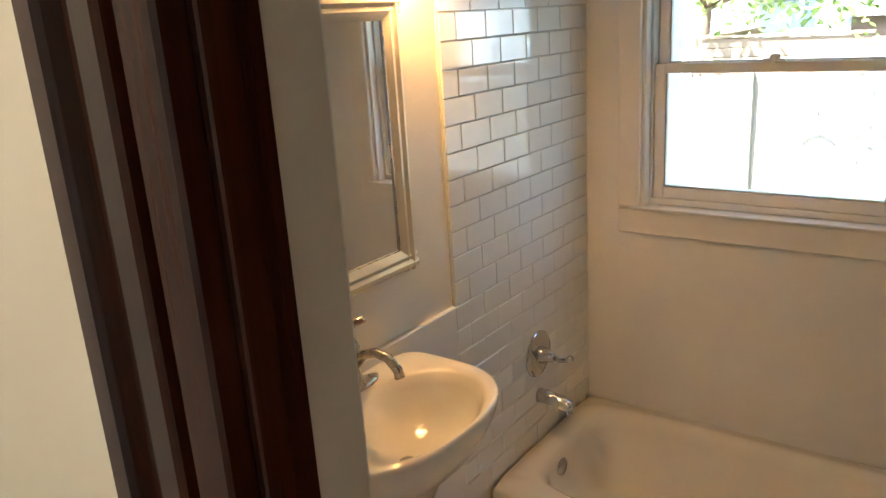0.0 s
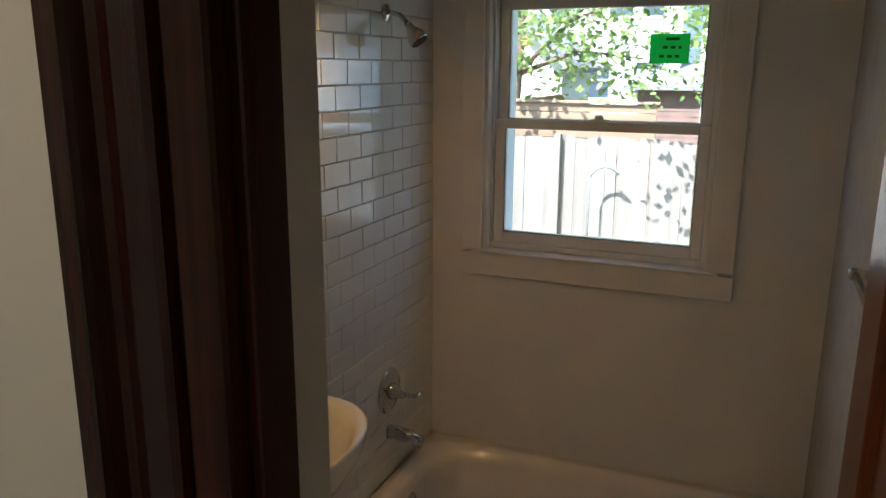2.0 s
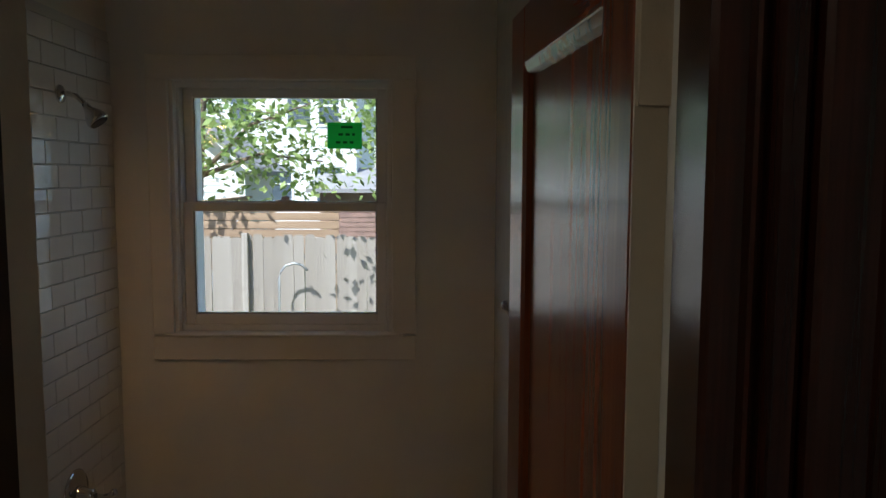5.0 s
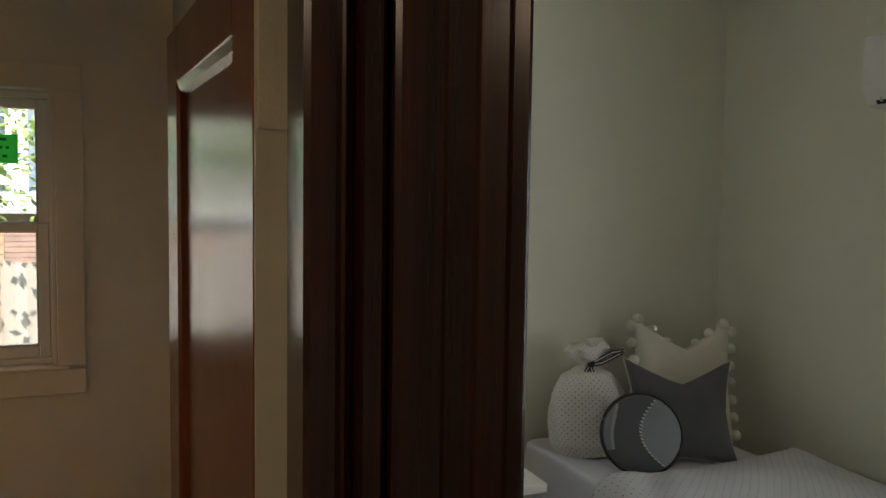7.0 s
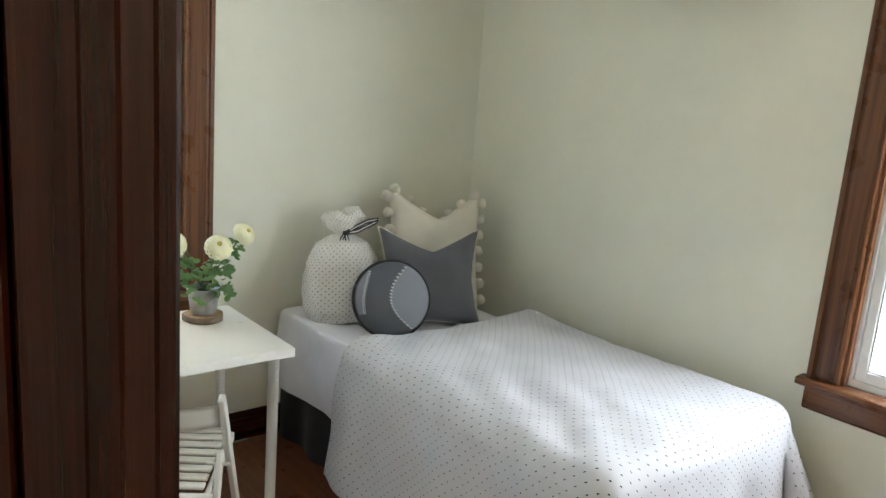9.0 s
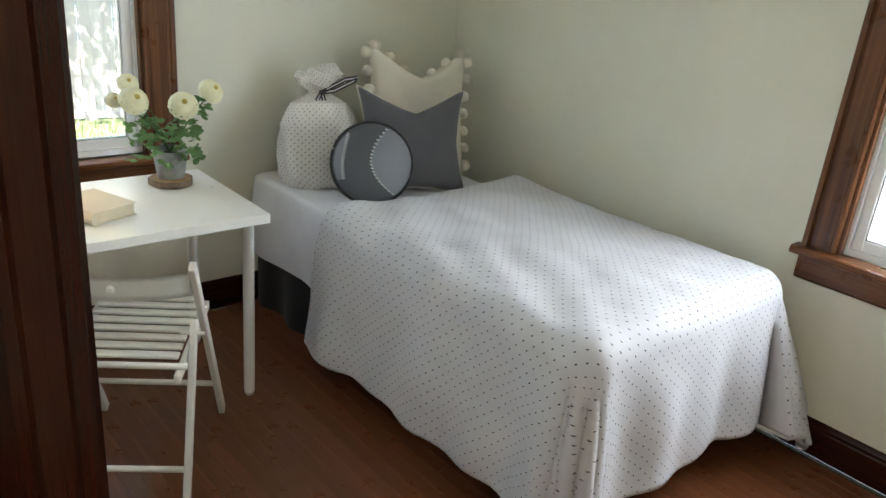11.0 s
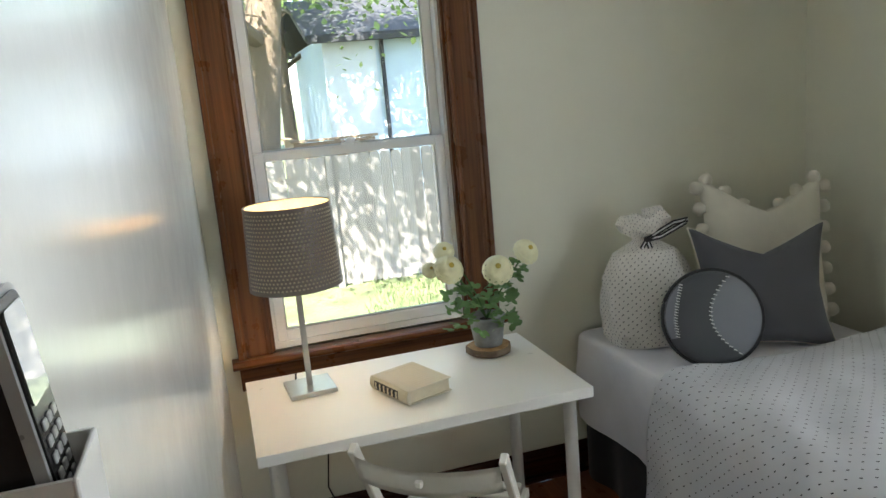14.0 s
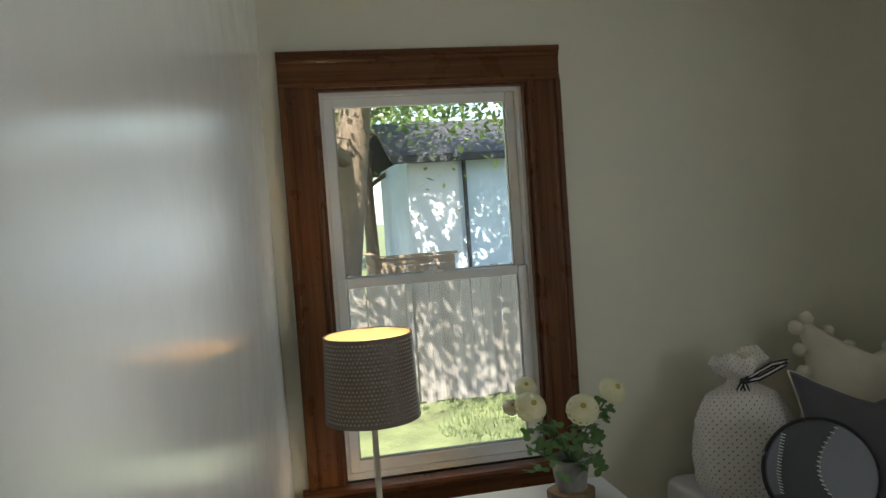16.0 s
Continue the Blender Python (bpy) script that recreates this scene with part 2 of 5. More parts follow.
M = dict(
    wall=painted("bedroom_wall_paint", (0.755, 0.745, 0.625), 0.55, 0.03, 90, 0.12),
    gloss=painted("semi_gloss_wall_paint", (0.74, 0.74, 0.69), 0.2, 0.03, 24, 0.10, depth=0.003),
    hall=painted("beige_hall_paint", (0.76, 0.70, 0.58), 0.5, 0.04, 90, 0.12),
    bath=painted("white_bath_paint", (0.77, 0.78, 0.78), 0.4, 0.03, 90, 0.08),
    warmwall=painted("cream_vanity_wall_paint", (0.77, 0.73, 0.64), 0.45, 0.03, 90, 0.1),
    ceil=painted("ceiling_paint", (0.8, 0.79, 0.75), 0.8, 0.03, 50, 0.2),
    trim=painted("white_trim_paint", (0.78, 0.77, 0.74), 0.3, 0.04, 60, 0.1),
    oldtrim=painted("aged_cream_trim_paint", (0.62, 0.55, 0.43), 0.4, 0.12, 35, 0.3),
    vinyl=painted("white_window_vinyl", (0.8, 0.81, 0.81), 0.35, 0.02, 80, 0.05),
    tile=painted("white_glazed_tile", (0.82, 0.82, 0.80), 0.06, 0.04, 18, 0.08, coat=0.5),
    grout=painted("pale_grout", (0.64, 0.64, 0.62), 0.8, 0.06),
    ceramic=painted("white_ceramic", (0.83, 0.82, 0.78), 0.08, 0.02, 10, 0.02, coat=0.6),
    dark=wooden("dark_stained_wood", (0.013, 0.0028, 0.0012), (0.050, 0.0115, 0.0048), 0.22, "z", 0.10),
    darkx=wooden("dark_stained_wood_level", (0.013, 0.0028, 0.0012), (0.050, 0.0115, 0.0048), 0.22, "x", 0.10),
    darky=wooden("dark_stained_wood_long", (0.013, 0.0028, 0.0012), (0.050, 0.0115, 0.0048), 0.22, "y", 0.10),
    brown=wooden("brown_stained_wood", (0.065, 0.022, 0.008), (0.19, 0.075, 0.026), 0.28, "z"),
    brownx=wooden("brown_stained_wood_level", (0.065, 0.022, 0.008), (0.19, 0.075, 0.026), 0.28, "x"),
    browny=wooden("brown_stained_wood_long", (0.065, 0.022, 0.008), (0.19, 0.075, 0.026), 0.28, "y"),
    door=wooden("red_brown_door_varnish", (0.13, 0.034, 0.012), (0.25, 0.072, 0.026), 0.20, "z", 0.08, 30),
    doorx=wooden("red_brown_door_varnish_level", (0.13, 0.034, 0.012), (0.25, 0.072, 0.026), 0.20, "y", 0.08, 30),
    plank=wooden("oak_floor_varnish", (0.15, 0.050, 0.020), (0.23, 0.083, 0.034), 0.28, "y", 0.25, 30, 0.30, 0.03),
    mirror=metal("mirror_silver", (0.93, 0.93, 0.92), 0.01),
    silver=painted("champagne_frame_paint", (0.66, 0.62, 0.52), 0.3, 0.08, 50, 0.1, metal=0.35),
    chrome=metal("chrome", (0.60, 0.61, 0.63), 0.08),
    nickel=metal("brushed_nickel", (0.46, 0.43, 0.40), 0.28),
    steel=metal("brushed_steel", (0.50, 0.52, 0.53), 0.33),
    zinc=painted("weathered_zinc", (0.30, 0.31, 0.31), 0.55, 0.35, 40, 0.3, metal=0.5, spread=14),
    white=painted("white_laminate", (0.80, 0.79, 0.74), 0.3, 0.015, 200, 0.04),
    chair=painted("worn_white_chair_paint", (0.72, 0.69, 0.62), 0.4, 0.07, 60, 0.15),
    duvet=cloth("dotted_duvet_cotton", (0.62, 0.62, 0.65), dots=(0.040, 0.0037)),
    sheet=cloth("white_sheet_cotton", (0.76, 0.75, 0.78), 700, 0.3, folds=6),
    dotty=cloth("dotted_pouch_cotton", (0.72, 0.69, 0.64), dots=(0.026, 0.0034), dot_col=(0.05, 0.05, 0.06)),
    ivory=cloth("ivory_wool", (0.72, 0.68, 0.58), 160, 0.5),
    grey=cloth("grey_linen", (0.105, 0.105, 0.115), 500, 0.5),
    ballg=cloth("charcoal_felt", (0.085, 0.09, 0.10), 400, 0.4),
    balll=cloth("light_grey_felt", (0.22, 0.23, 0.26), 400, 0.4),
    black=cloth("black_valance_cloth", (0.012, 0.012, 0.015), 500, 0.3),
    stitch=cloth("white_thread", (0.75, 0.75, 0.75), 900, 0.3),
    shade=painted("bronze_shade_card", (0.17, 0.135, 0.11), 0.5, 0.08, 90, 0.1),
    lining=painted("cream_shade_lining", (0.80, 0.70, 0.50), 0.7, 0.03),
    bulb=glowing("warm_bulb", (1, 0.7, 0.38), 12.0),
    paper=painted("aged_paper", (0.60, 0.53, 0.38), 0.8, 0.08, 300, 0.4, spread=30),
    cover=painted("cream_book_cloth", (0.58, 0.53, 0.40), 0.7, 0.1, 260, 0.3),
    ink=painted("black_ink", (0.015, 0.015, 0.018), 0.5, 0.1),
    petal=painted("cream_petals", (0.80, 0.77, 0.50), 0.6, 0.06, 80, 0.1, spread=30),
    eye=painted("yellow_flower_eye", (0.55, 0.42, 0.08), 0.7, 0.2, 200, 0.5),
    leaf=leafy("flower_leaves", (0.05, 0.13, 0.035), (0.16, 0.28, 0.10)),
    soil=painted("potting_soil", (0.03, 0.02, 0.014), 0.95, 0.3, 90, 0.8),
    bark=painted("bark", (0.17, 0.125, 0.085), 0.9, 0.4, 40, 0.9, spread=18, depth=0.02),
    slab=wooden("cut_wood", (0.32, 0.19, 0.09), (0.52, 0.36, 0.20), 0.7, "z", 0.0, 30),
    plastic=painted("white_plastic", (0.75, 0.75, 0.74), 0.3, 0.02, 80, 0.04),
    silverp=painted("silver_plastic", (0.45, 0.46, 0.46), 0.3, 0.03, 80, 0.04, metal=0.4),
    blackp=painted("black_plastic", (0.015, 0.015, 0.016), 0.25, 0.05, 80, 0.05),
    screen=painted("remote_screen", (0.06, 0.075, 0.06), 0.04, 0.02, 10, 0.0, coat=1.0),
    glass=glassy("window_glass"),
    fence=wooden("weathered_fence_wood", (0.23, 0.205, 0.185), (0.37, 0.34, 0.305), 0.85, "z", 0.0, 14, 0.35),
    cedar=wooden("cedar_boards", (0.22, 0.15, 0.10), (0.36, 0.26, 0.17), 0.8, "x", 0.0, 14),
    grass=painted("lawn_soil", (0.13, 0.15, 0.06), 0.95, 0.5, 12, 0.9, spread=1.4, depth=0.03),
    blade=leafy("grass_blades", (0.085, 0.12, 0.045), (0.21, 0.25, 0.11)),
    foliage=leafy("tree_leaves", (0.11, 0.19, 0.045), (0.38, 0.47, 0.17), 0.5),
    garage=painted("pale_blue_siding", (0.52, 0.61, 0.67), 0.7, 0.04, 30, 0.2),
    siding=painted("white_siding", (0.66, 0.68, 0.70), 0.7, 0.04, 30, 0.2),
    roof=painted("dark_roof_felt", (0.05, 0.05, 0.055), 0.9, 0.3, 60, 0.6),
    greyroof=painted("grey_roof_felt", (0.22, 0.22, 0.23), 0.9, 0.2, 60, 0.6),
    brick=painted("red_brick_wall", (0.20, 0.13, 0.11), 0.9, 0.25, 40, 0.6),
    pen=painted("green_pen_ink", (0.03, 0.16, 0.06), 0.6, 0.1),
    pane=painted("dark_far_glass", (0.06, 0.08, 0.10), 0.08, 0.1, 5, 0.0),
    orange=painted("orange_plastic_sign", (0.6, 0.22, 0.06), 0.6, 0.05),
    note=leafy("green_note_paper", (0.20, 0.80, 0.28), (0.22, 0.82, 0.30), 0.85),
    hingep=painted("painted_hinge", (0.60, 0.52, 0.40), 0.4, 0.2, 90, 0.5),
    render=painted("outside_wall_paint", (0.5, 0.5, 0.47), 0.8, 0.05),
)

# ---- mesh helpers ----
ORIGIN = {}


def thing(name, place, label, category, group="", kind=""):
    ob = new(name)
    ob.location = place
    ob.empty_display_size = 0.05
    ORIGIN[ob] = Vector(place)
    return tagged(ob, label, category, group, kind)


def part(name, bm, material, parent=None, label="", smooth=False):
    me = bpy.data.meshes.new(name)
    org = ORIGIN.get(parent, Vector((0, 0, 0)))
    if parent is not None:
        bmesh.ops.translate(bm, verts=bm.verts, vec=-org)
    bm.normal_update()
    bm.to_mesh(me)
    bm.free()
    me.materials.append(material)
    if smooth:
        me.polygons.foreach_set("use_smooth", [True] * len(me.polygons))
    ob = new(name, me)
    if parent is not None:
        ob.parent = parent
    ORIGIN[ob] = org
    if label:
        ob["label"] = label
    return ob


def single(name, bm, material, label, category, kind="", group="", smooth=False):
    """A thing of one mesh, with its origin at its base."""
    lo = Vector((min(v.co.x for v in bm.verts), min(v.co.y for v in bm.verts), min(v.co.z for v in bm.verts)))
    hi = Vector((max(v.co.x for v in bm.verts), max(v.co.y for v in bm.verts), 0))
    org = Vector(((lo.x + hi.x) / 2, (lo.y + hi.y) / 2, lo.z))
    bmesh.ops.translate(bm, verts=bm.verts, vec=-org)
    ob = part(name, bm, material, None, label, smooth)
    ob.location = org
    ORIGIN[ob] = org
    return tagged(ob, label, category, group, kind)


def merge(*bms):
    out = bmesh.new()
    for b in bms:
        me = bpy.data.meshes.new("join")
        b.to_mesh(me)
        b.free()
        out.from_mesh(me)
        bpy.data.meshes.remove(me)
    return out


def box(x0, x1, y0, y1, z0, z1, bev=0.0, seg=1):
    bm = bmesh.new()
    bmesh.ops.create_cube(bm, size=1)
    bmesh.ops.scale(bm, vec=(abs(x1 - x0), abs(y1 - y0), abs(z1 - z0)), verts=bm.verts)
    bmesh.ops.translate(bm, vec=((x0 + x1) / 2, (y0 + y1) / 2, (z0 + z1) / 2), verts=bm.verts)
    if bev:
        bmesh.ops.bevel(bm, geom=bm.edges[:], offset=bev, segments=seg, affect="EDGES", profile=0.5)
    return bm


def turned(bm, m):
    bmesh.ops.transform(bm, matrix=m, verts=bm.verts)
    return bm


def spin(profile, place, seg=32, squash=1.0):
    """A body of revolution about z from (radius, height) pairs."""
    bm = bmesh.new()
    rings = []
    for r, z in profile:
        if r < 1e-5:
            rings.append([bm.verts.new((place[0], place[1], place[2] + z))])
        else:
            rings.append([bm.verts.new((place[0] + r * math.cos(2 * math.pi * i / seg), place[1] + squash * r * math.sin(2 * math.pi * i / seg), place[2] + z)) for i in range(seg)])
    for a, b in zip(rings, rings[1:]):
        for i in range(seg):
            j = (i + 1) % seg
            if len(a) == 1 and len(b) == 1:
                continue
            if len(a) == 1:
                bm.faces.new((a[0], b[j], b[i]))
            elif len(b) == 1:
                bm.faces.new((a[i], a[j], b[0]))
            else:
                bm.faces.new((a[i], a[j], b[j], b[i]))
    bmesh.ops.recalc_face_normals(bm, faces=bm.faces)
    return bm


def tube(points, radius, seg=10):
    """A round bar along points; radius is one number or one for each point."""
    bm = bmesh.new()
    pts = [Vector(p) for p in points]
    rad = radius if isinstance(radius, (list, tuple)) else [radius] * len(pts)
    rings = []
    for i, p in enumerate(pts):
        d = (pts[min(i + 1, len(pts) - 1)] - pts[max(i - 1, 0)]).normalized()
        side = d.cross(Vector((0, 0, 1)) if abs(d.z) < 0.9 else Vector((1, 0, 0))).normalized()
        up = side.cross(d)
        rings.append([bm.verts.new(p + rad[i] * (side * math.cos(2 * math.pi * k / seg) + up * math.sin(2 * math.pi * k / seg))) for k in range(seg)])
    for a, b in zip(rings, rings[1:]):
        for k in range(seg):
            bm.faces.new((a[k], a[(k + 1) % seg], b[(k + 1) % seg], b[k]))
    bm.faces.new(rings[0])
    bm.faces.new(rings[-1])
    bmesh.ops.recalc_face_normals(bm, faces=bm.faces)
    return bm


def bar(p0, p1, w, h, bev=0.003):
    """A squared bar from p0 to p1, w wide (level) and h deep."""
    a, b = Vector(p0), Vector(p1)
    d = b - a
    bm = box(-w / 2, w / 2, -h / 2, h / 2, 0, d.length, bev)
    return turned(bm, Matrix.Translation(a) @ d.to_track_quat("Z", "Y").to_matrix().to_4x4())


def prism(outline, axis, a, b):
    """An outline of two coordinates drawn out along an axis from a to b. x: (y, z); y: (x, z); z: (x, y)."""
    bm = bmesh.new()
    put = {"x": lambda p, s: (s, p[0], p[1]), "y": lambda p, s: (p[0], s, p[1]), "z": lambda p, s: (p[0], p[1], s)}[axis]
    lo = [bm.verts.new(put(p, a)) for p in outline]
    hi = [bm.verts.new(put(p, b)) for p in outline]
    n = len(outline)
    for i in range(n):
        bm.faces.new((lo[i], lo[(i + 1) % n], hi[(i + 1) % n], hi[i]))
    bm.faces.new(lo)
    bm.faces.new(hi)
    bmesh.ops.recalc_face_normals(bm, faces=bm.faces)
    return bm


def sheet_of(f, nu, nv, uv=None, thick=0.0):
    """A curved sheet f(i/nu, j/nv), with its UV map in metres, if uv is given."""
    bm = bmesh.new()
    lay = bm.loops.layers.uv.new("UVMap")
    vs = [[bm.verts.new(f(i / nu, j / nv)) for j in range(nv + 1)] for i in range(nu + 1)]
    for i in range(nu):
        for j in range(nv):
            q = ((i, j), (i + 1, j), (i + 1, j + 1), (i, j + 1))
            fc = bm.faces.new([vs[a][b] for a, b in q])
            for lp, (a, b) in zip(fc.loops, q):
                lp[lay].uv = uv(a / nu, b / nv) if uv else (a / nu, b / nv)
    return bm


def wall_with_hole(axis, at0, at1, a0, a1, z0, z1, holes):
    """A wall slab, across x or y, with rectangular openings (a0, a1, z0, z1) from low to high."""
    bms = []

    def add(p, q, r, s):
        if q - p > 1e-4 and s - r > 1e-4:
            bms.append(box(p, q, at0, at1, r, s) if axis == "x" else box(at0, at1, p, q, r, s))
    cur = a0
    for h0, h1, k0, k1 in holes:
        add(cur, h0, z0, z1)
        add(h0, h1, z0, k0)
        add(h0, h1, k1, z1)
        cur = h1
    add(cur, a1, z0, z1)
    return merge(*bms)


def setting(name, bm, material, label, category, smooth=False):
    return single(name, bm, material, label, category, "structure", "", smooth)


H = 3.0

# ---- the shell ----
# wall with the bathroom door: the rough opening is lined by the jambs
setting("wall_south", wall_with_hole("x", -0.49, -0.37, -2.0, -0.0755, 0, H, [(-0.790, -0.125, 0, 2.085)]), M["hall"], "beige plastered wall round the bathroom door", "wall")


def partition():
    """Wavy old plaster between bathroom and bedroom; the bedroom face leans a little off square."""
    def face(u, v):
        y, z = -0.392 + 2.392 * u, H * v
        x = -0.046 + 0.078 * u
        x += 0.006 * noise.noise(Vector((y * 1.3, z * 1.3, 0))) + 0.010 * math.exp(-((u - 0.97) / 0.05) ** 2) * noise.noise(Vector((0, z * 2.2, 5)))
        return (x, y, z)
    bm = sheet_of(face, 60, 60)
    bmesh.ops.reverse_faces(bm, faces=bm.faces)
    return bm


setting("wall_west", merge(partition(), prism([(-0.155, -0.369), (-0.075, -0.369), (-0.075, -0.391), (-0.060, -0.391), (0.018, 2.0), (-0.155, 2.0)], "z", 0, H)), M["gloss"], "wavy semi-gloss painted plaster wall", "wall", True)
setting("wall_north", wall_with_hole("x", 2.0, 2.16, -0.155, 2.75, 0, H, [(0.213, 0.979, 0.765, 2.165)]), M["wall"], "pale sage-cream bedroom wall round the window", "wall")
setting("wall_east", wall_with_hole("y", 2.60, 2.75, -2.3, 2.0, 0, H, [(-0.86, -0.10, 0.76, 2.16)]), M["wall"], "pale cream bedroom wall with a bright window", "wall")
setting("wall_back", box(-2.0, 2.60, -2.42, -2.3, 0, H), M["wall"], "plain cream wall", "wall")
setting("wall_hall_west", box(-2.12, -2.0, -2.42, -0.37, 0, H), M["hall"], "plain beige hall wall", "wall")
bath_far = setting("wall_bath_north", wall_with_hole("x", 1.78, 2.16, -1.75, -0.155, 0, H, [(-1.375, -0.545, 1.175, 2.13)]), M["bath"], "white smooth tub surround wall below the window", "wall")
bath_left = setting("wall_bath_west", box(-1.75, -1.60, -0.37, 1.78, 0, H), M["warmwall"], "cream wall behind the basin and tub", "wall")
setting("floor", box(-2.0, 2.60, -2.3, 2.0, -0.10, -0.012), M["darkx"], "red-brown oak strip floor", "floor")
setting("bath_floor", box(-1.60, -0.155, -0.37, 1.78, -0.0119, 0.004), M["tile"], "white bathroom floor", "floor")
setting("ceiling", box(-2.12, 2.75, -2.42, 2.16, H, H + 0.1), M["ceil"], "white ceiling", "ceiling")
setting("house_roof", box(-2.4, 3.3, -2.8, 2.62, H + 0.1, H + 0.3), M["greyroof"], "flat eave of the house", "roof")
setting("foundation", merge(box(-2.12, 2.75, -2.42, 2.16, -1.3, -0.10)), M["render"], "plain foundation wall", "foundation")
setting("wainscot", box(-1.60, -1.582, -0.37, 0.893, 0.10, 1.055, 0.004), M["trim"], "white wainscot board with a ledge behind the basin", "wall panel")

# ---- bathroom door frame ----
CAS_WIDE = [(0.0, 0.0), (0.0, -0.020), (0.003, -0.024), (0.036, -0.026), (0.038, -0.018), (0.046, -0.018), (0.048, -0.028), (0.054, -0.032), (0.080, -0.031), (0.087, -0.026), (0.098, -0.014), (0.112, -0.010), (0.122, -0.012), (0.128, -0.024), (0.132, -0.030), (0.154, -0.030), (0.160, -0.024), (0.160, 0.0)]
CAS_NARROW = [(0.0, 0.0), (0.0, -0.016), (0.006, -0.020), (0.028, -0.022), (0.031, -0.030), (0.034, -0.032), (0.037, -0.030), (0.040, -0.022), (0.043, -0.021), (0.045, -0.028), (0.050, -0.036), (0.066, -0.038), (0.071, -0.034), (0.0745, -0.026), (0.0745, 0.0)]


def casing_upright(x, sign, z1, width, wide=True):
    """Moulded casing on the hall face: flats, a cove and a back band, or a narrow beaded strip."""
    return prism([(x + sign * a, -0.49 + b) for a, b in (CAS_WIDE if wide else CAS_NARROW)], "z", 0, z1)


frame1 = thing("door_frame_1", (-0.52, -0.43, 0), "dark-stained moulded door casing with cream-painted rabbets", "door frame", kind="structure")
part("casing", casing_upright(-0.761, -1, 2.09, 0.160), M["dark"], frame1)
part("casing", casing_upright(-0.170, 1, 2.09, 0.0745, False), M["dark"], frame1)
part("head_casing", box(-0.930, -0.0955, -0.514, -0.49, 2.09, 2.21, 0.004), M["darkx"], frame1)
part("jamb", box(-0.788, -0.752, -0.489, -0.436, 0, 2.062, 0.002), M["dark"], frame1)
part("jamb", box(-0.788, -0.760, -0.4355, -0.372, 0, 2.062, 0.002), M["oldtrim"], frame1, "cream-painted rabbet of the jamb")
part("jamb", box(-0.168, -0.127, -0.489, -0.421, 0, 2.062, 0.002), M["dark"], frame1)
part("jamb", box(-0.138, -0.127, -0.4205, -0.372, 0, 2.062, 0.002), M["oldtrim"], frame1, "cream-painted rabbet of the jamb")
part("head_jamb", box(-0.788, -0.127, -0.489, -0.374, 2.063, 2.084, 0.002), M["darkx"], frame1)
part("bath_casing", merge(box(-0.88, -0.776, -0.370, -0.352, 0, 2.09, 0.004)), M["trim"], frame1, "white-painted inner casing")

# lined corner beside the bathroom door, toward the bedroom
corner = thing("corner_post", (-0.06, -0.35, 0), "dark-stained wooden corner lining with a rounded brown casing", "corner trim", kind="structure")
part("lining", prism([(-0.095, -0.4895), (-0.095, -0.534), (-0.090, -0.538), (-0.052, -0.543), (-0.050, -0.548), (-0.030, -0.562), (-0.027, -0.567), (-0.010, -0.586), (-0.008, -0.592), (0.001, -0.602), (0.005, -0.600), (0.004, -0.550), (-0.009, -0.503), (-0.018, -0.4895)], "z", 0, H - 0.002), M["dark"], corner)
part("casing", prism([(-0.0745, -0.4885), (-0.012, -0.4885), (-0.009, -0.478), (-0.012, -0.466), (-0.018, -0.460), (-0.020, -0.425), (-0.024, -0.418), (-0.024, -0.402), (-0.030, -0.393), (-0.0745, -0.393)], "z", 0, H - 0.002), M["brown"], corner)

# ---- bathroom door, standing open ----
d0, d1 = Vector((-0.173, -0.362, 0)), Vector((-0.229, 0.262, 0))
dm = Matrix.Translation(d0) @ Matrix.Rotation(math.atan2(d1.y - d0.y, d1.x - d0.x), 4, "Z")
DL = (d1 - d0).length
door1 = thing("door_1", (-0.24, -0.05, 0.01), "open varnished red-brown panel door with a painted hinge edge", "door", kind="structure")


def dpart(name, bm, mat, label="", parent=None, smooth=False):
    return part(name, turned(bm, dm), mat, parent or door1, label, smooth)


# along the door: 0 hinge to DL free edge; y: thickness
T0, T1 = -0.018, 0.018
for nm, a, b, c, d, mt in (("stile", 0.004, 0.105, 0.01, 2.05, "door"), ("stile", DL - 0.105, DL, 0.01, 2.05, "door"), ("top_rail", 0.105, DL - 0.105, 1.955, 2.05, "doorx"), ("bottom_rail", 0.105, DL - 0.105, 0.01, 0.24, "doorx")):
    dpart(nm, box(a, b, T0, T1, c, d, 0.003), M[mt])
dpart("panel", box(0.100, DL - 0.100, -0.006, 0.006, 0.235, 1.96), M["door"], "flat recessed varnished panel")
for s in (-1, 1):
    y = s * 0.006
    dpart("moulding", merge(
        prism([(0.105, y), (0.125, y), (0.118, s * 0.014), (0.105, s * 0.017)], "z", 0.24, 1.955),
        prism([(DL - 0.105, y), (DL - 0.125, y), (DL - 0.118, s * 0.014), (DL - 0.105, s * 0.017)], "z", 0.24, 1.955),
        prism([(y, 1.955), (y, 1.935), (s * 0.014, 1.942), (s * 0.017, 1.955)], "x", 0.105, DL - 0.105),
        prism([(y, 0.24), (y, 0.26), (s * 0.014, 0.253), (s * 0.017, 0.24)], "x", 0.105, DL - 0.105)), M["door"])
dpart("hinge_edge", box(0.0, 0.0038, T0 + 0.001, T1 - 0.001, 0.012, 2.048), M["oldtrim"], "cream-painted hinge edge")
dpart("latch_edge", box(DL + 0.0002, DL + 0.003, T0 + 0.002, T1 - 0.002, 0.012, 2.048), M["oldtrim"], "worn pale latch edge")
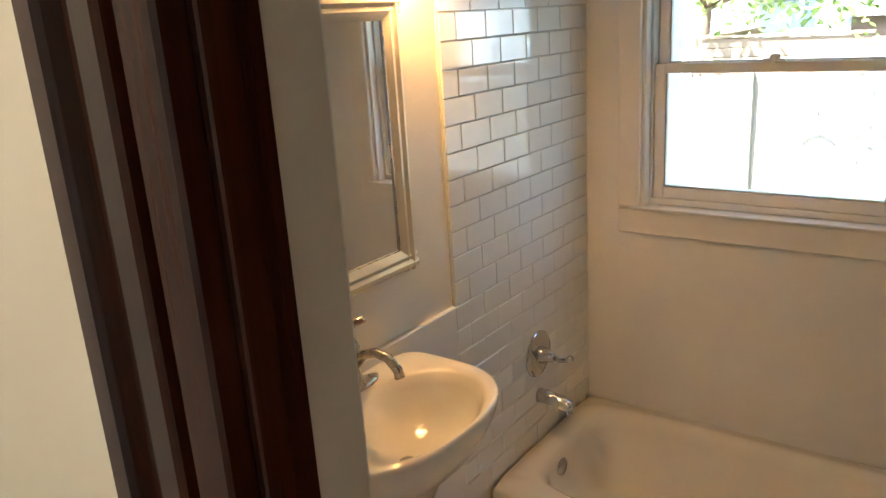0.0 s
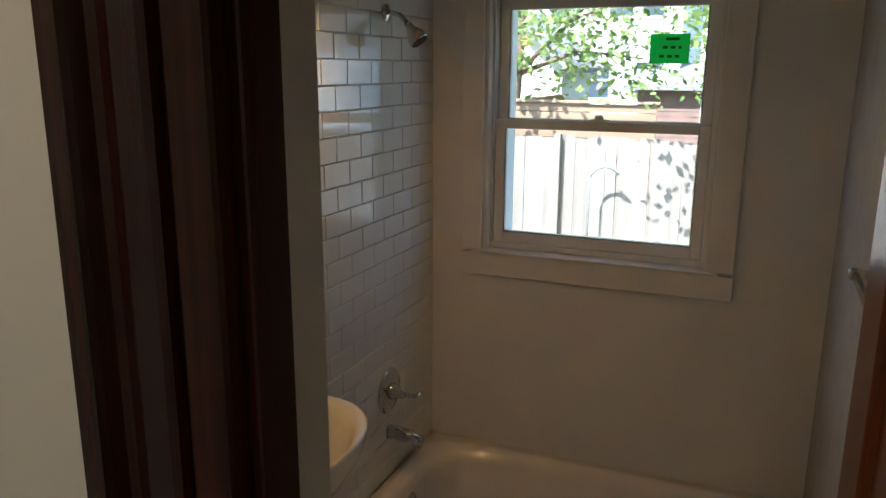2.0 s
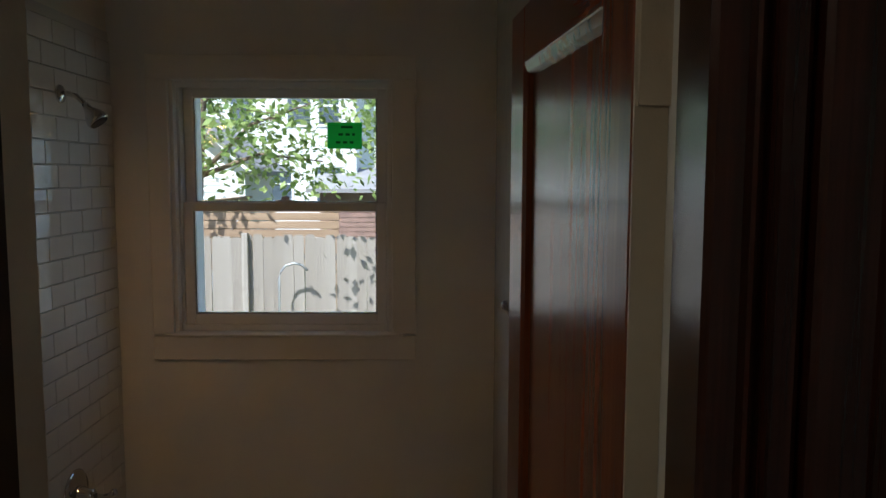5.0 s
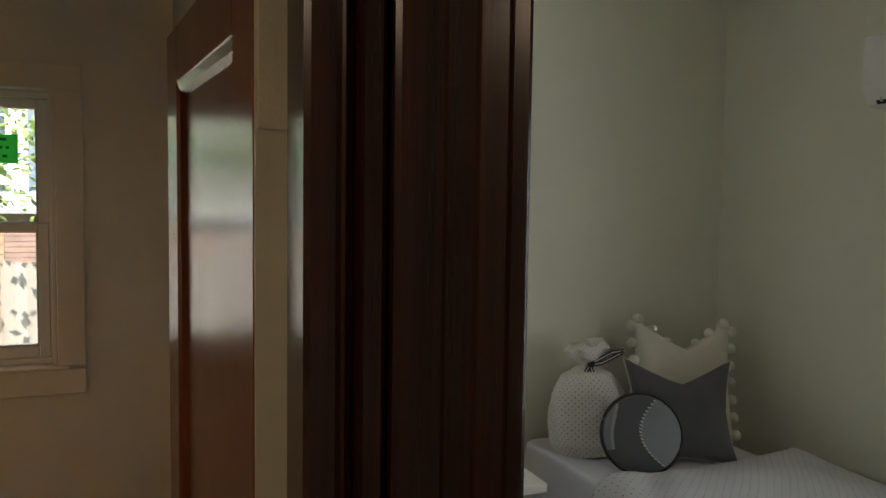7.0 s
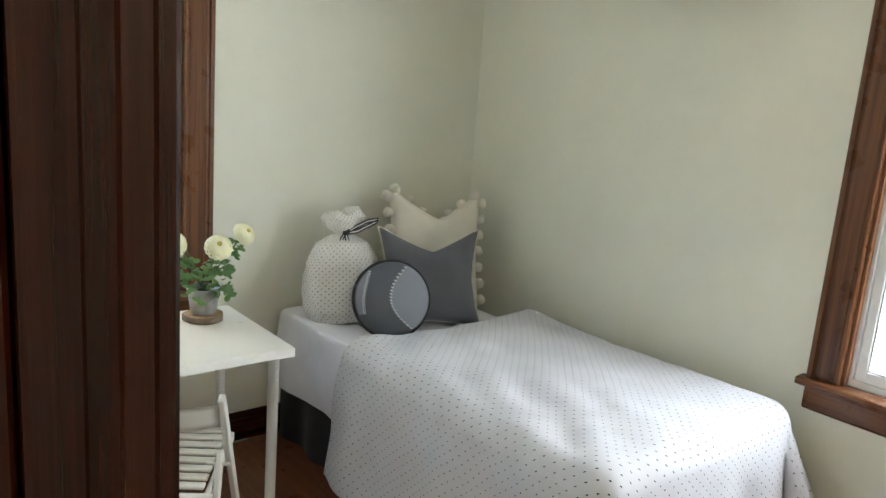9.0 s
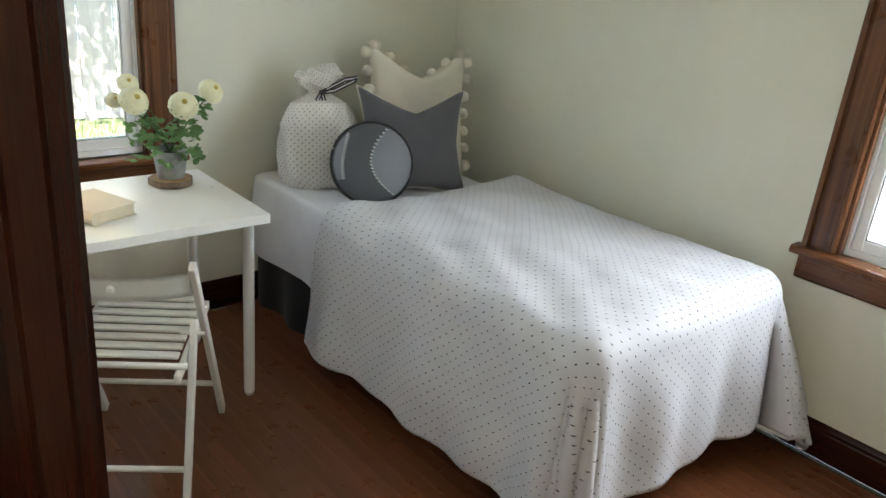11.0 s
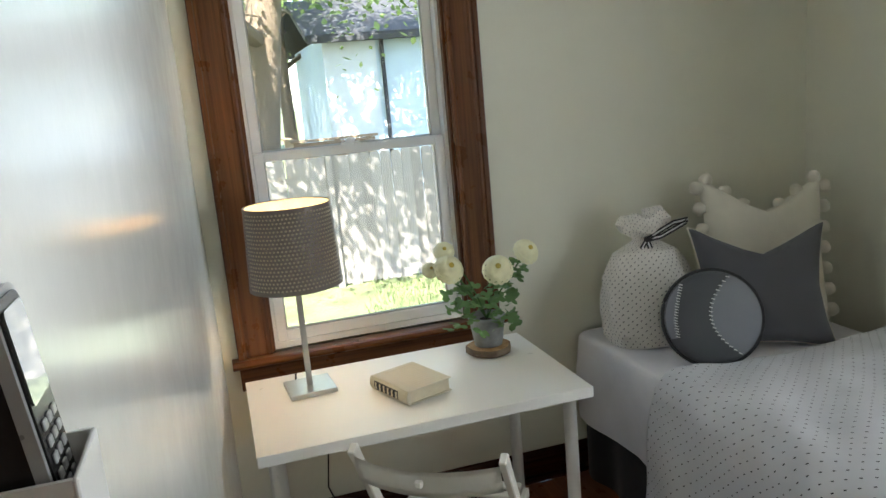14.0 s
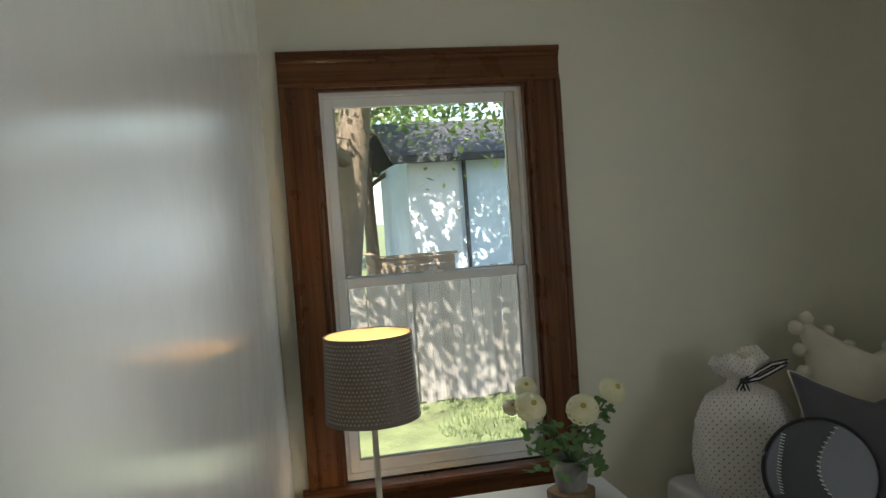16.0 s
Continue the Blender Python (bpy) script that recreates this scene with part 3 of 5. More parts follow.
for s in (-1, 1):
    k = spin([(0, 0), (0.026, 0), (0.026, 0.006), (0.010, 0.012), (0.009, 0.030), (0.022, 0.040), (0.027, 0.052), (0.022, 0.063), (0, 0.066)], (0, 0, 0), 20)
    turned(k, Matrix.Translation((DL - 0.06, s * 0.018, 1.0)) @ Matrix.Rotation(-s * math.pi / 2, 4, "X"))
    dpart("door_knob", k, M["chrome"], "round chrome knob", smooth=True)
for z in (1.842, 0.18):
    hinge = dpart("hinge", merge(box(-0.004, -0.0004, -0.022, T1 - 0.004, z, z + 0.15)), M["hingep"], "hinge painted over in cream")
    for i in range(5):
        dpart("knuckle", spin([(0, 0), (0.0066, 0.001), (0.0076, 0.004), (0.0076, 0.026), (0.0066, 0.029), (0, 0.0295)], (-0.012, -0.028, z + i * 0.030), 12), M["hingep"], parent=hinge, smooth=True)
    dpart("hinge_tip", spin([(0, -0.014), (0.006, -0.012), (0.008, -0.006), (0.006, 0), (0, 0.0005)], (-0.012, -0.028, z), 10), M["hingep"], parent=hinge, smooth=True)


# ---- windows ----
def sash_window(name, label, to_world, w, z0, zm, z1, note=None):
    """A white double-hung window. Local x along the wall, y outward from the inner frame face."""
    win = thing(name, to_world @ Vector((w / 2, 0.05, z0)), label, "window", kind="structure")

    def put(nm, bm, mat, parent=None, lb="", smooth=False):
        return part(nm, turned(bm, to_world), mat, parent or win, lb, smooth)
    fr = 0.022
    put("window_frame", merge(box(0, fr, 0, 0.085, z0, z1), box(w - fr, w, 0, 0.085, z0, z1), box(fr, w - fr, 0, 0.085, z0, z0 + fr), box(fr, w - fr, 0, 0.085, z1 - fr, z1)), M["vinyl"])
    for nm, a, b, y0, y1, rail in (("lower_sash", z0 + fr, zm + 0.012, 0.012, 0.042, 0.040), ("upper_sash", zm - 0.024, z1 - fr, 0.044, 0.074, 0.034)):
        x0, x1 = fr + 0.002, w - fr - 0.002
        st = 0.036
        sash = put(nm, merge(box(x0, x0 + st, y0, y1, a, b, 0.003), box(x1 - st, x1, y0, y1, a, b, 0.003), box(x0 + st, x1 - st, y0, y1, a, a + rail, 0.003), box(x0 + st, x1 - st, y0, y1, b - 0.034, b, 0.003)), M["vinyl"])
        gl = put("pane", box(x0 + st - 0.002, x1 - st + 0.002, (y0 + y1) / 2 - 0.002, (y0 + y1) / 2 + 0.002, a + rail - 0.002, b - 0.032), M["glass"], sash)
        gl.visible_shadow = False
        put("glazing_bead", merge(box(x0 + st, x0 + st + 0.006, y0 + 0.006, y1 - 0.006, a + rail, b - 0.034), box(x1 - st - 0.006, x1 - st, y0 + 0.006, y1 - 0.006, a + rail, b - 0.034), box(x0 + st, x1 - st, y0 + 0.006, y1 - 0.006, a + rail, a + rail + 0.006)), M["silverp"], sash)
    lock = put("sash_lock", merge(box(w / 2 - 0.035, w / 2 + 0.035, 0.010, 0.040, zm + 0.012, zm + 0.020, 0.003), spin([(0, 0.030), (0.014, 0.028), (0.017, 0.02), (0.017, 0.0)], (w / 2, 0.026, zm + 0.006), 14)), M["vinyl"])
    return win


# bedroom window with brown casing
win2 = sash_window("window_2", "white double-hung window in a brown-stained wooden casing", Matrix.Translation((0.215, 2.030, 0)), 0.762, 0.765, 1.478, 2.163)


def wood_casing(name, to_world, w, z0, z1, wid, label, mats):
    """Stained casing with a bead at the inner edge and a back band, stool and apron. Local x along the wall, y into the wall."""
    cz = thing(name, to_world @ Vector((w / 2, 0, z0)), label, "window casing", kind="structure")
    up, lev = mats

    def put(nm, bm, mat):
        return part(nm, turned(bm, to_world), mat, cz)
    for s, x in ((-1, 0.0), (1, w)):
        pts = [(x, 0.0), (x, -0.012), (x + s * 0.006, -0.018), (x + s * 0.016, -0.018), (x + s * 0.022, -0.013), (x + s * 0.085, -0.016), (x + s * 0.092, -0.022), (x + s * (wid - 0.024), -0.022), (x + s * (wid - 0.020), -0.030), (x + s * (wid - 0.004), -0.030), (x + s * wid, -0.024), (x + s * wid, 0.0)]
        put("side_casing", prism(pts, "z", z0 + 0.03, z1), up)
    pts = [(0.0, z1), (-0.012, z1), (-0.018, z1 + 0.006), (-0.018, z1 + 0.016), (-0.013, z1 + 0.022), (-0.016, z1 + 0.085), (-0.022, z1 + 0.092), (-0.022, z1 + wid - 0.024), (-0.031, z1 + wid - 0.020), (-0.031, z1 + wid - 0.004), (-0.024, z1 + wid), (0.0, z1 + wid)]
    put("head_casing", prism(pts, "x", -wid, w + wid), lev)
    put("stool", prism([(0.028, z0), (-0.052, z0), (-0.060, z0 + 0.006), (-0.062, z0 + 0.015), (-0.058, z0 + 0.026), (-0.050, z0 + 0.030), (0.028, z0 + 0.030)], "x", -wid - 0.022, w + wid + 0.022), lev)
    put("apron", prism([(0.0, z0 - 0.095), (-0.012, z0 - 0.095), (-0.020, z0 - 0.085), (-0.020, z0 - 0.0005), (0.0, z0 - 0.0005)], "x", -wid, w + wid), lev)
    put("inner_stop", merge(box(0.0, 0.012, 0.0005, 0.029, z0 + 0.031, z1), box(w - 0.012, w, 0.0005, 0.029, z0 + 0.031, z1), box(0.012, w - 0.012, 0.0005, 0.029, z1 - 0.012, z1)), up)
    return cz


wood_casing("window_casing_2", Matrix.Translation((0.213, 2.0, 0)), 0.766, 0.735, 2.165, 0.125, "brown-stained moulded window casing with stool and apron", (M["brown"], M["brownx"]))
# right-hand window
m_east = Matrix.Translation((2.60, -0.10, 0)) @ Matrix.Rotation(-math.pi / 2, 4, "Z")
sash_window("window_3", "white double-hung window with bright daylight behind it", m_east @ Matrix.Translation((0.002, 0.030, 0)), 0.756, 0.772, 1.47, 2.158)
wood_casing("window_casing_3", m_east, 0.76, 0.74, 2.16, 0.115, "brown-stained moulded window casing with a horned stool", (M["brown"], M["browny"]))
# bathroom window with white casing
win1 = sash_window("window_1", "white double-hung bathroom window with a green note on the glass", Matrix.Translation((-1.373, 1.815, 0)), 0.826, 1.177, 1.662, 2.128)
cas1 = thing("window_casing_1", (-0.95, 1.77, 1.05), "white-painted flat window casing with a bead", "window casing", kind="structure")
for nm, b in (("side_casing", box(-1.455, -1.375, 1.760, 1.78, 1.175, 2.13, 0.003)), ("side_casing", box(-0.545, -0.455, 1.760, 1.78, 1.175, 2.13, 0.003)), ("head_casing", box(-1.455, -0.455, 1.760, 1.78, 2.13, 2.22, 0.003)), ("bottom_casing", box(-1.455, -0.455, 1.758, 1.78, 1.075, 1.165, 0.003)),
              ("stool", box(-1.415, -0.505, 1.748, 1.80, 1.165, 1.177, 0.003)), ("inner_bead", merge(box(-1.374, -1.360, 1.775, 1.814, 1.178, 2.129, 0.002), box(-0.560, -0.546, 1.775, 1.814, 1.178, 2.129, 0.002)))):
    part(nm, b, M["trim"], cas1)
note = thing("paper_note", (-0.72, 1.86, 1.86), "green paper note with dark scribbled marks on the glass", "note")
part("paper", box(-0.798, -0.665, 1.855, 1.8565, 1.880, 1.980), M["note"], note)
for a, b, z in ((-0.745, -0.700, 1.958), (-0.755, -0.738, 1.930), (-0.728, -0.712, 1.930), (-0.702, -0.692, 1.930), (-0.765, -0.748, 1.900), (-0.738, -0.722, 1.900), (-0.712, -0.698, 1.900)):
    part("pen_mark", box(a, b, 1.8535, 1.8545, z, z + 0.009), M["pen"], note)


# ---- bathroom ----
def tub():
    ob = thing("bathtub", (-0.87, 1.40, 0.0), "white enamelled alcove bathtub with a rounded rim", "bathtub")
    x0, x1, y0, y1, zr = -1.588, -0.160, 1.02, 1.776, 0.362
    bm = bmesh.new()
    rings = []
    seg = 48

    def ring(ax, ay, z, cx, cy, n=5.0):
        out = []
        for i in range(seg):
            a = 2 * math.pi * i / seg
            c, s = math.cos(a), math.sin(a)
            k = (abs(c) ** n + abs(s) ** n) ** (-1 / n)
            out.append(bm.verts.new((cx + ax * k * c, cy + ay * k * s, z)))
        return out
    cx, cy = (x0 + x1) / 2, (y0 + y1) / 2
    ax, ay = (x1 - x0) / 2, (y1 - y0) / 2
    for a, b, z, n in ((ax, ay, 0.005, 40), (ax, ay, zr - 0.012, 40), (ax - 0.006, ay - 0.006, zr, 40), (ax - 0.075, ay - 0.08, zr + 0.002, 7), (ax - 0.088, ay - 0.093, zr - 0.006, 6), (ax - 0.10, ay - 0.105, zr - 0.04, 5), (ax - 0.15, ay - 0.15, 0.12, 4.5), (ax - 0.20, ay - 0.19, 0.07, 4), (ax - 0.5, ay - 0.3, 0.06, 3)):
        rings.append(ring(a, b, z, cx, cy, n))
    for p, q in zip(rings, rings[1:]):
        for i in range(seg):
            bm.faces.new((p[i], p[(i + 1) % seg], q[(i + 1) % seg], q[i]))
    bm.faces.new(rings[-1])
    bmesh.ops.recalc_face_normals(bm, faces=bm.faces)
    part("shell", bm, M["ceramic"], ob, smooth=True)
    ov = spin([(0, 0), (0.034, 0), (0.034, 0.004), (0.028, 0.009), (0, 0.011)], (0, 0, 0), 24)
    part("overflow_plate", turned(ov, Matrix.Translation((-1.482, 1.335, 0.300)) @ Matrix.Rotation(math.pi / 2, 4, "Y")), M["chrome"], ob, "round chrome overflow plate", True)


tub()


def shower_fittings():
    v = thing("shower_valve", (-1.585, 1.366, 0.71), "chrome shower valve plate with a lever handle", "shower valve")
    f = Matrix.Translation((-1.585, 1.366, 0.71)) @ Matrix.Rotation(math.pi / 2, 4, "Y")
    part("plate", turned(spin([(0, 0), (0.085, 0), (0.085, 0.004), (0.078, 0.010), (0.04, 0.016), (0, 0.018)], (0, 0, 0), 32), f), M["chrome"], v, smooth=True)
    part("hub", turned(spin([(0.032, 0.012), (0.030, 0.03), (0.022, 0.045), (0.020, 0.062), (0.012, 0.068), (0, 0.069)], (0, 0, 0), 24), f), M["chrome"], v, smooth=True)
    part("lever", tube([(-1.53, 1.366, 0.71), (-1.500, 1.364, 0.704), (-1.470, 1.361, 0.710), (-1.448, 1.358, 0.725)], [0.010, 0.008, 0.009, 0.013], 12), M["chrome"], v, smooth=True)
    s = thing("tub_spout", (-1.585, 1.372, 0.47), "chrome tub spout above the rim", "tub spout")
    part("body", tube([(-1.588, 1.372, 0.543), (-1.55, 1.372, 0.544), (-1.50, 1.372, 0.538), (-1.465, 1.372, 0.528), (-1.452, 1.372, 0.518)], [0.027, 0.026, 0.025, 0.023, 0.014], 18), M["chrome"], s, smooth=True)
    part("outlet", spin([(0.017, 0), (0.018, 0.014), (0.013, 0.014), (0.012, 0)], (-1.472, 1.372, 0.502), 16), M["chrome"], s, smooth=True)
    h = thing("shower", (-1.59, 1.385, 2.03), "chrome shower head on a bent arm", "shower head")
    part("flange", turned(spin([(0, 0), (0.030, 0), (0.028, 0.006), (0.012, 0.012), (0, 0.012)], (0, 0, 0), 20), Matrix.Translation((-1.587, 1.385, 2.035)) @ Matrix.Rotation(math.pi / 2, 4, "Y")), M["chrome"], h, smooth=True)
    part("arm", tube([(-1.587, 1.385, 2.035), (-1.565, 1.385, 2.037), (-1.535, 1.385, 2.028), (-1.505, 1.385, 1.998)], 0.0085, 12), M["chrome"], h, smooth=True)
    hd = spin([(0, 0.02), (0.011, 0.015), (0.013, 0.0), (0.016, -0.008), (0.030, -0.030), (0.035, -0.045), (0.034, -0.056), (0.030, -0.058), (0, -0.056)], (0, 0, 0), 24)
    m = Matrix.Translation((-1.500, 1.385, 1.990)) @ Matrix.Rotation(radians(-38), 4, "Y")
    head = part("head", turned(hd, m), M["chrome"], h, smooth=True)
    part("spray_face", turned(spin([(0, -0.0585), (0.029, -0.0590), (0.029, -0.0600), (0, -0.0600)], (0, 0, 0), 20), m), M["blackp"], head, "dark spray face")


shower_fittings()


def towel_bar():
    ob = thing("towel_bar", (-0.20, 0.48, 1.46), "chrome towel bar on the bathroom wall beside the door", "towel bar")
    for y in (0.74, 0.22):
        f = Matrix.Translation((-0.1555, y, 1.46)) @ Matrix.Rotation(-math.pi / 2, 4, "Y")
        part("bracket", turned(spin([(0, 0), (0.024, 0), (0.023, 0.006), (0.010, 0.012), (0.009, 0.040), (0.013, 0.046), (0.013, 0.058), (0.008, 0.064), (0, 0.065)], (0, 0, 0), 20), f), M["chrome"], ob, smooth=True)
    part("bar", tube([(-0.207, 0.74, 1.46), (-0.207, 0.22, 1.46)], 0.008, 12), M["chrome"], ob, smooth=True)


towel_bar()


def basin():
    """Pedestal basin with a deck behind the bowl."""
    ob = thing("pedestal_sink", (-1.40, 0.50, 0.0), "white ceramic pedestal sink below the mirror", "sink")
    cx, cy = -1.405, 0.50
    bm = bmesh.new()
    seg = 56

    def ring(k, z, inner=False):
        out = []
        for i in range(seg):
            a = 2 * math.pi * i / seg
            c, s = math.cos(a), math.sin(a)
            if inner:
                x, y = cx + 0.045 + k * 0.155 * c, cy + k * 0.225 * s
            else:
                n = 2.4 if c > 0 else 7.0
                r = (abs(c) ** n + abs(s) ** n) ** (-1 / n)
                x, y = cx + k * 0.205 * r * c * (1.06 if c > 0 else 0.86), cy + k * 0.285 * r * s
                if k < 0.97:
                    x = max(x, -1.583)
            out.append(bm.verts.new((x, y, z)))
        return out
    rings = [ring(0.25, 0.50), ring(0.50, 0.655), ring(0.78, 0.70), ring(0.93, 0.755), ring(0.985, 0.79), ring(1.0, 0.812), ring(0.99, 0.822), ring(0.96, 0.825),
             ring(1.06, 0.824, True), ring(1.0, 0.816, True), ring(0.95, 0.79, True), ring(0.80, 0.735, True), ring(0.5, 0.70, True), ring(0.12, 0.692, True)]
    for p, q in zip(rings, rings[1:]):
        for i in range(seg):
            bm.faces.new((p[i], p[(i + 1) % seg], q[(i + 1) % seg], q[i]))
    bm.faces.new(rings[-1])
    bm.faces.new(rings[0])
    bmesh.ops.recalc_face_normals(bm, faces=bm.faces)
    part("bowl", bm, M["ceramic"], ob, smooth=True)
    part("pedestal", spin([(0.105, -0.196), (0.105, 0.03), (0.085, 0.06), (0.072, 0.20), (0.072, 0.45), (0.09, 0.58), (0.11, 0.655)], (-1.42, 0.50, 0), 28, 1.1), M["ceramic"], ob, smooth=True)
    part("drain", spin([(0, 0.0), (0.021, 0.0), (0.020, 0.003), (0, 0.004)], (-1.360, 0.50, 0.694), 20), M["chrome"], ob, smooth=True)
    pts = [(-1.46, 0.59, 0.52), (-1.49, 0.65, 0.50), (-1.578, 0.67, 0.49)]
    part("supply_pipe", tube(pts, 0.008, 8), M["chrome"], ob, smooth=True)
    part("trap", tube([(-1.42, 0.50, 0.64), (-1.42, 0.39, 0.60), (-1.44, 0.34, 0.50), (-1.50, 0.33, 0.47), (-1.578, 0.33, 0.50)], 0.016, 10), M["blackp"], ob, smooth=True)
    tap = thing("sink_faucet", (-1.535, 0.48, 0.826), "brushed nickel single-lever faucet on the sink deck", "faucet")
    part("deck_plate", spin([(0, 0), (0.028, 0), (0.028, 0.006), (0.022, 0.010), (0, 0.010)], (-1.535, 0.48, 0.826), 28, 2.9), M["nickel"], tap, smooth=True)
    part("body", spin([(0.024, 0), (0.022, 0.012), (0.018, 0.04), (0.017, 0.075), (0.019, 0.09), (0.021, 0.10), (0.016, 0.112), (0, 0.115)], (-1.535, 0.48, 0.834), 20), M["nickel"], tap, smooth=True)
    part("spout", tube([(-1.53, 0.48, 0.885), (-1.50, 0.483, 0.920), (-1.465, 0.486, 0.932), (-1.43, 0.49, 0.925), (-1.405, 0.492, 0.900), (-1.400, 0.492, 0.880)], [0.012, 0.0125, 0.012, 0.012, 0.012, 0.0125], 14), M["nickel"], tap, smooth=True)
    part("lever", tube([(-1.535, 0.48, 0.945), (-1.535, 0.482, 0.970), (-1.525, 0.488, 0.992), (-1.500, 0.498, 1.006)], [0.014, 0.010, 0.008, 0.010], 12), M["nickel"], tap, smooth=True)


basin()
for nm in ("pedestal_sink", "sink_faucet"):
    bpy.data.objects[nm].location += Vector((0, -0.085 if nm == "sink_faucet" else -0.135, 0.20))


def framed_mirror():
    ob = thing("wall_mirror", (-1.598, 0.36, 1.175), "mirror in a champagne-coloured moulded frame", "mirror")
    y0, y1, z0, z1 = 0.232, 0.727, 1.230, 1.935
    w = 0.062
    prof = [(0.0, 0.0), (0.0, 0.012), (0.010, 0.022), (0.020, 0.024), (0.030, 0.018), (0.040, 0.020), (0.052, 0.014), (0.062, 0.008), (0.062, 0.0)]
    for nm, s in (("side", 1), ("side", -1)):
        yy = y1 if s == 1 else y0
        part("frame_" + nm, prism([(-1.598 + h, yy - s * a) for a, h in prof], "z", z0, z1), M["silver"], ob)
    for s in (1, -1):
        zz = z1 if s == 1 else z0
        part("frame_rail", prism([(-1.5975 + h, zz - s * a) for a, h in prof], "y", y0 + 0.001, y1 - 0.001), M["silver"], ob)
    part("glass", box(-1.598, -1.592, y0 + w - 0.004, y1 - w + 0.004, z0 + w - 0.004, z1 - w + 0.004), M["mirror"], ob)
    part("dark_fillet", merge(box(-1.5918, -1.588, y1 - w, y1 - w + 0.004, z0 + w, z1 - w), box(-1.5918, -1.588, y0 + w - 0.004, y0 + w, z0 + w, z1 - w), box(-1.5918, -1.588, y0 + w, y1 - w, z0 + w - 0.004, z0 + w)), M["nickel"], ob)
    sc = thing("vanity_light", (-1.59, 0.70, 2.04), "small warm vanity light above the mirror", "wall light")
    part("back_plate", box(-1.598, -1.575, 0.60, 0.80, 2.10, 2.17, 0.005), M["nickel"], sc)
    part("glass_shade", spin([(0.030, 0.10), (0.045, 0.07), (0.058, 0.0), (0.056, 0.0), (0.042, 0.07), (0.028, 0.098)], (-1.53, 0.70, 2.04), 24), M["trim"], sc, smooth=True)
    part("arm", tube([(-1.58, 0.70, 2.14), (-1.555, 0.70, 2.155), (-1.53, 0.70, 2.14)], 0.008, 10), M["nickel"], sc, smooth=True)


framed_mirror()


# ---- bedroom ----
def desk():
    ob = thing("desk", (0.6, 1.5, 0), "white laminate desk on round legs below the window", "desk")
    part("tabletop", box(0.10, 1.10, 1.20, 1.80, 0.706, 0.74, 0.0015), M["white"], ob)
    for x, y in ((0.155, 1.258), (1.045, 1.258), (0.155, 1.742), (1.045, 1.742)):
        leg = part("leg", spin([(0.0, 0.012), (0.019, 0.012), (0.020, 0.02), (0.0205, 0.40), (0.0205, 0.698), (0.034, 0.699), (0.034, 0.7055), (0, 0.7055)], (x, y, 0), 20), M["white"], ob, smooth=True)
        part("foot", spin([(0, 0), (0.016, 0), (0.017, 0.012), (0, 0.012)], (x, y, 0), 14), M["silverp"], leg)


desk()


def folding_chair():
    m = Matrix.Translation((0.484, 0.956, 0)) @ Matrix.Rotation(radians(-35), 4, "Z")
    ob = thing("folding_chair", (0.55, 1.1, 0), "cream-white wooden folding chair pushed under the desk", "chair")

    def put(nm, bm, smooth=False):
        return part(nm, turned(bm, m), M["chair"], ob, smooth=smooth)
    for s in (-1, 1):
        x = s * 0.205
        put("back_upright", bar((x, 0.050, 0.752), (x, 0.450, 0.004), 0.020, 0.034))
        put("rear_leg", bar((s * 0.190, -0.075, 0.004), (s * 0.190, 0.120, 0.545), 0.020, 0.034))
        put("seat_rail", bar((s * 0.168, -0.030, 0.425), (s * 0.168, 0.415, 0.452), 0.018, 0.030))
        put("pivot_bolt", tube([(s * 0.150, 0.108, 0.505), (s * 0.222, 0.108, 0.505)], 0.006, 10))
    for i in range(8):
        v = 0.052 + i * 0.049
        z = 0.450 + 0.055 * v
        put("slat", box(-0.158, 0.158, v - 0.017, v + 0.016, z, z + 0.012, 0.003))
    # curved back rest
    n = 16

    def back(u, v):
        x = -0.198 + 0.396 * u
        y = 0.058 - 0.056 * (1 - (2 * u - 1) ** 2)
        zz = 0.655 + 0.080 * v
        return (x, y - 0.02 * v, zz)
    b = sheet_of(back, n, 4)
    bmesh.ops.solidify(b, geom=b.faces[:], thickness=0.014)
    put("backrest", b, True)
    put("backrest_plug", box(-0.010, 0.010, -0.024, -0.006, 0.690, 0.710, 0.004))
    put("front_stretcher", tube([(-0.205, 0.36, 0.172), (0.205, 0.36, 0.172)], 0.010, 10), True)
    put("rear_stretcher", tube([(-0.190, -0.035, 0.115), (0.190, -0.035, 0.115)], 0.010, 10), True)
    put("seat_bar", tube([(-0.190, 0.008, 0.448), (0.190, 0.008, 0.448)], 0.010, 12), True)


folding_chair()

BX0, BX1, BY0, BY1, BZ = 1.46, 2.385, 0.06, 1.96, 0.63


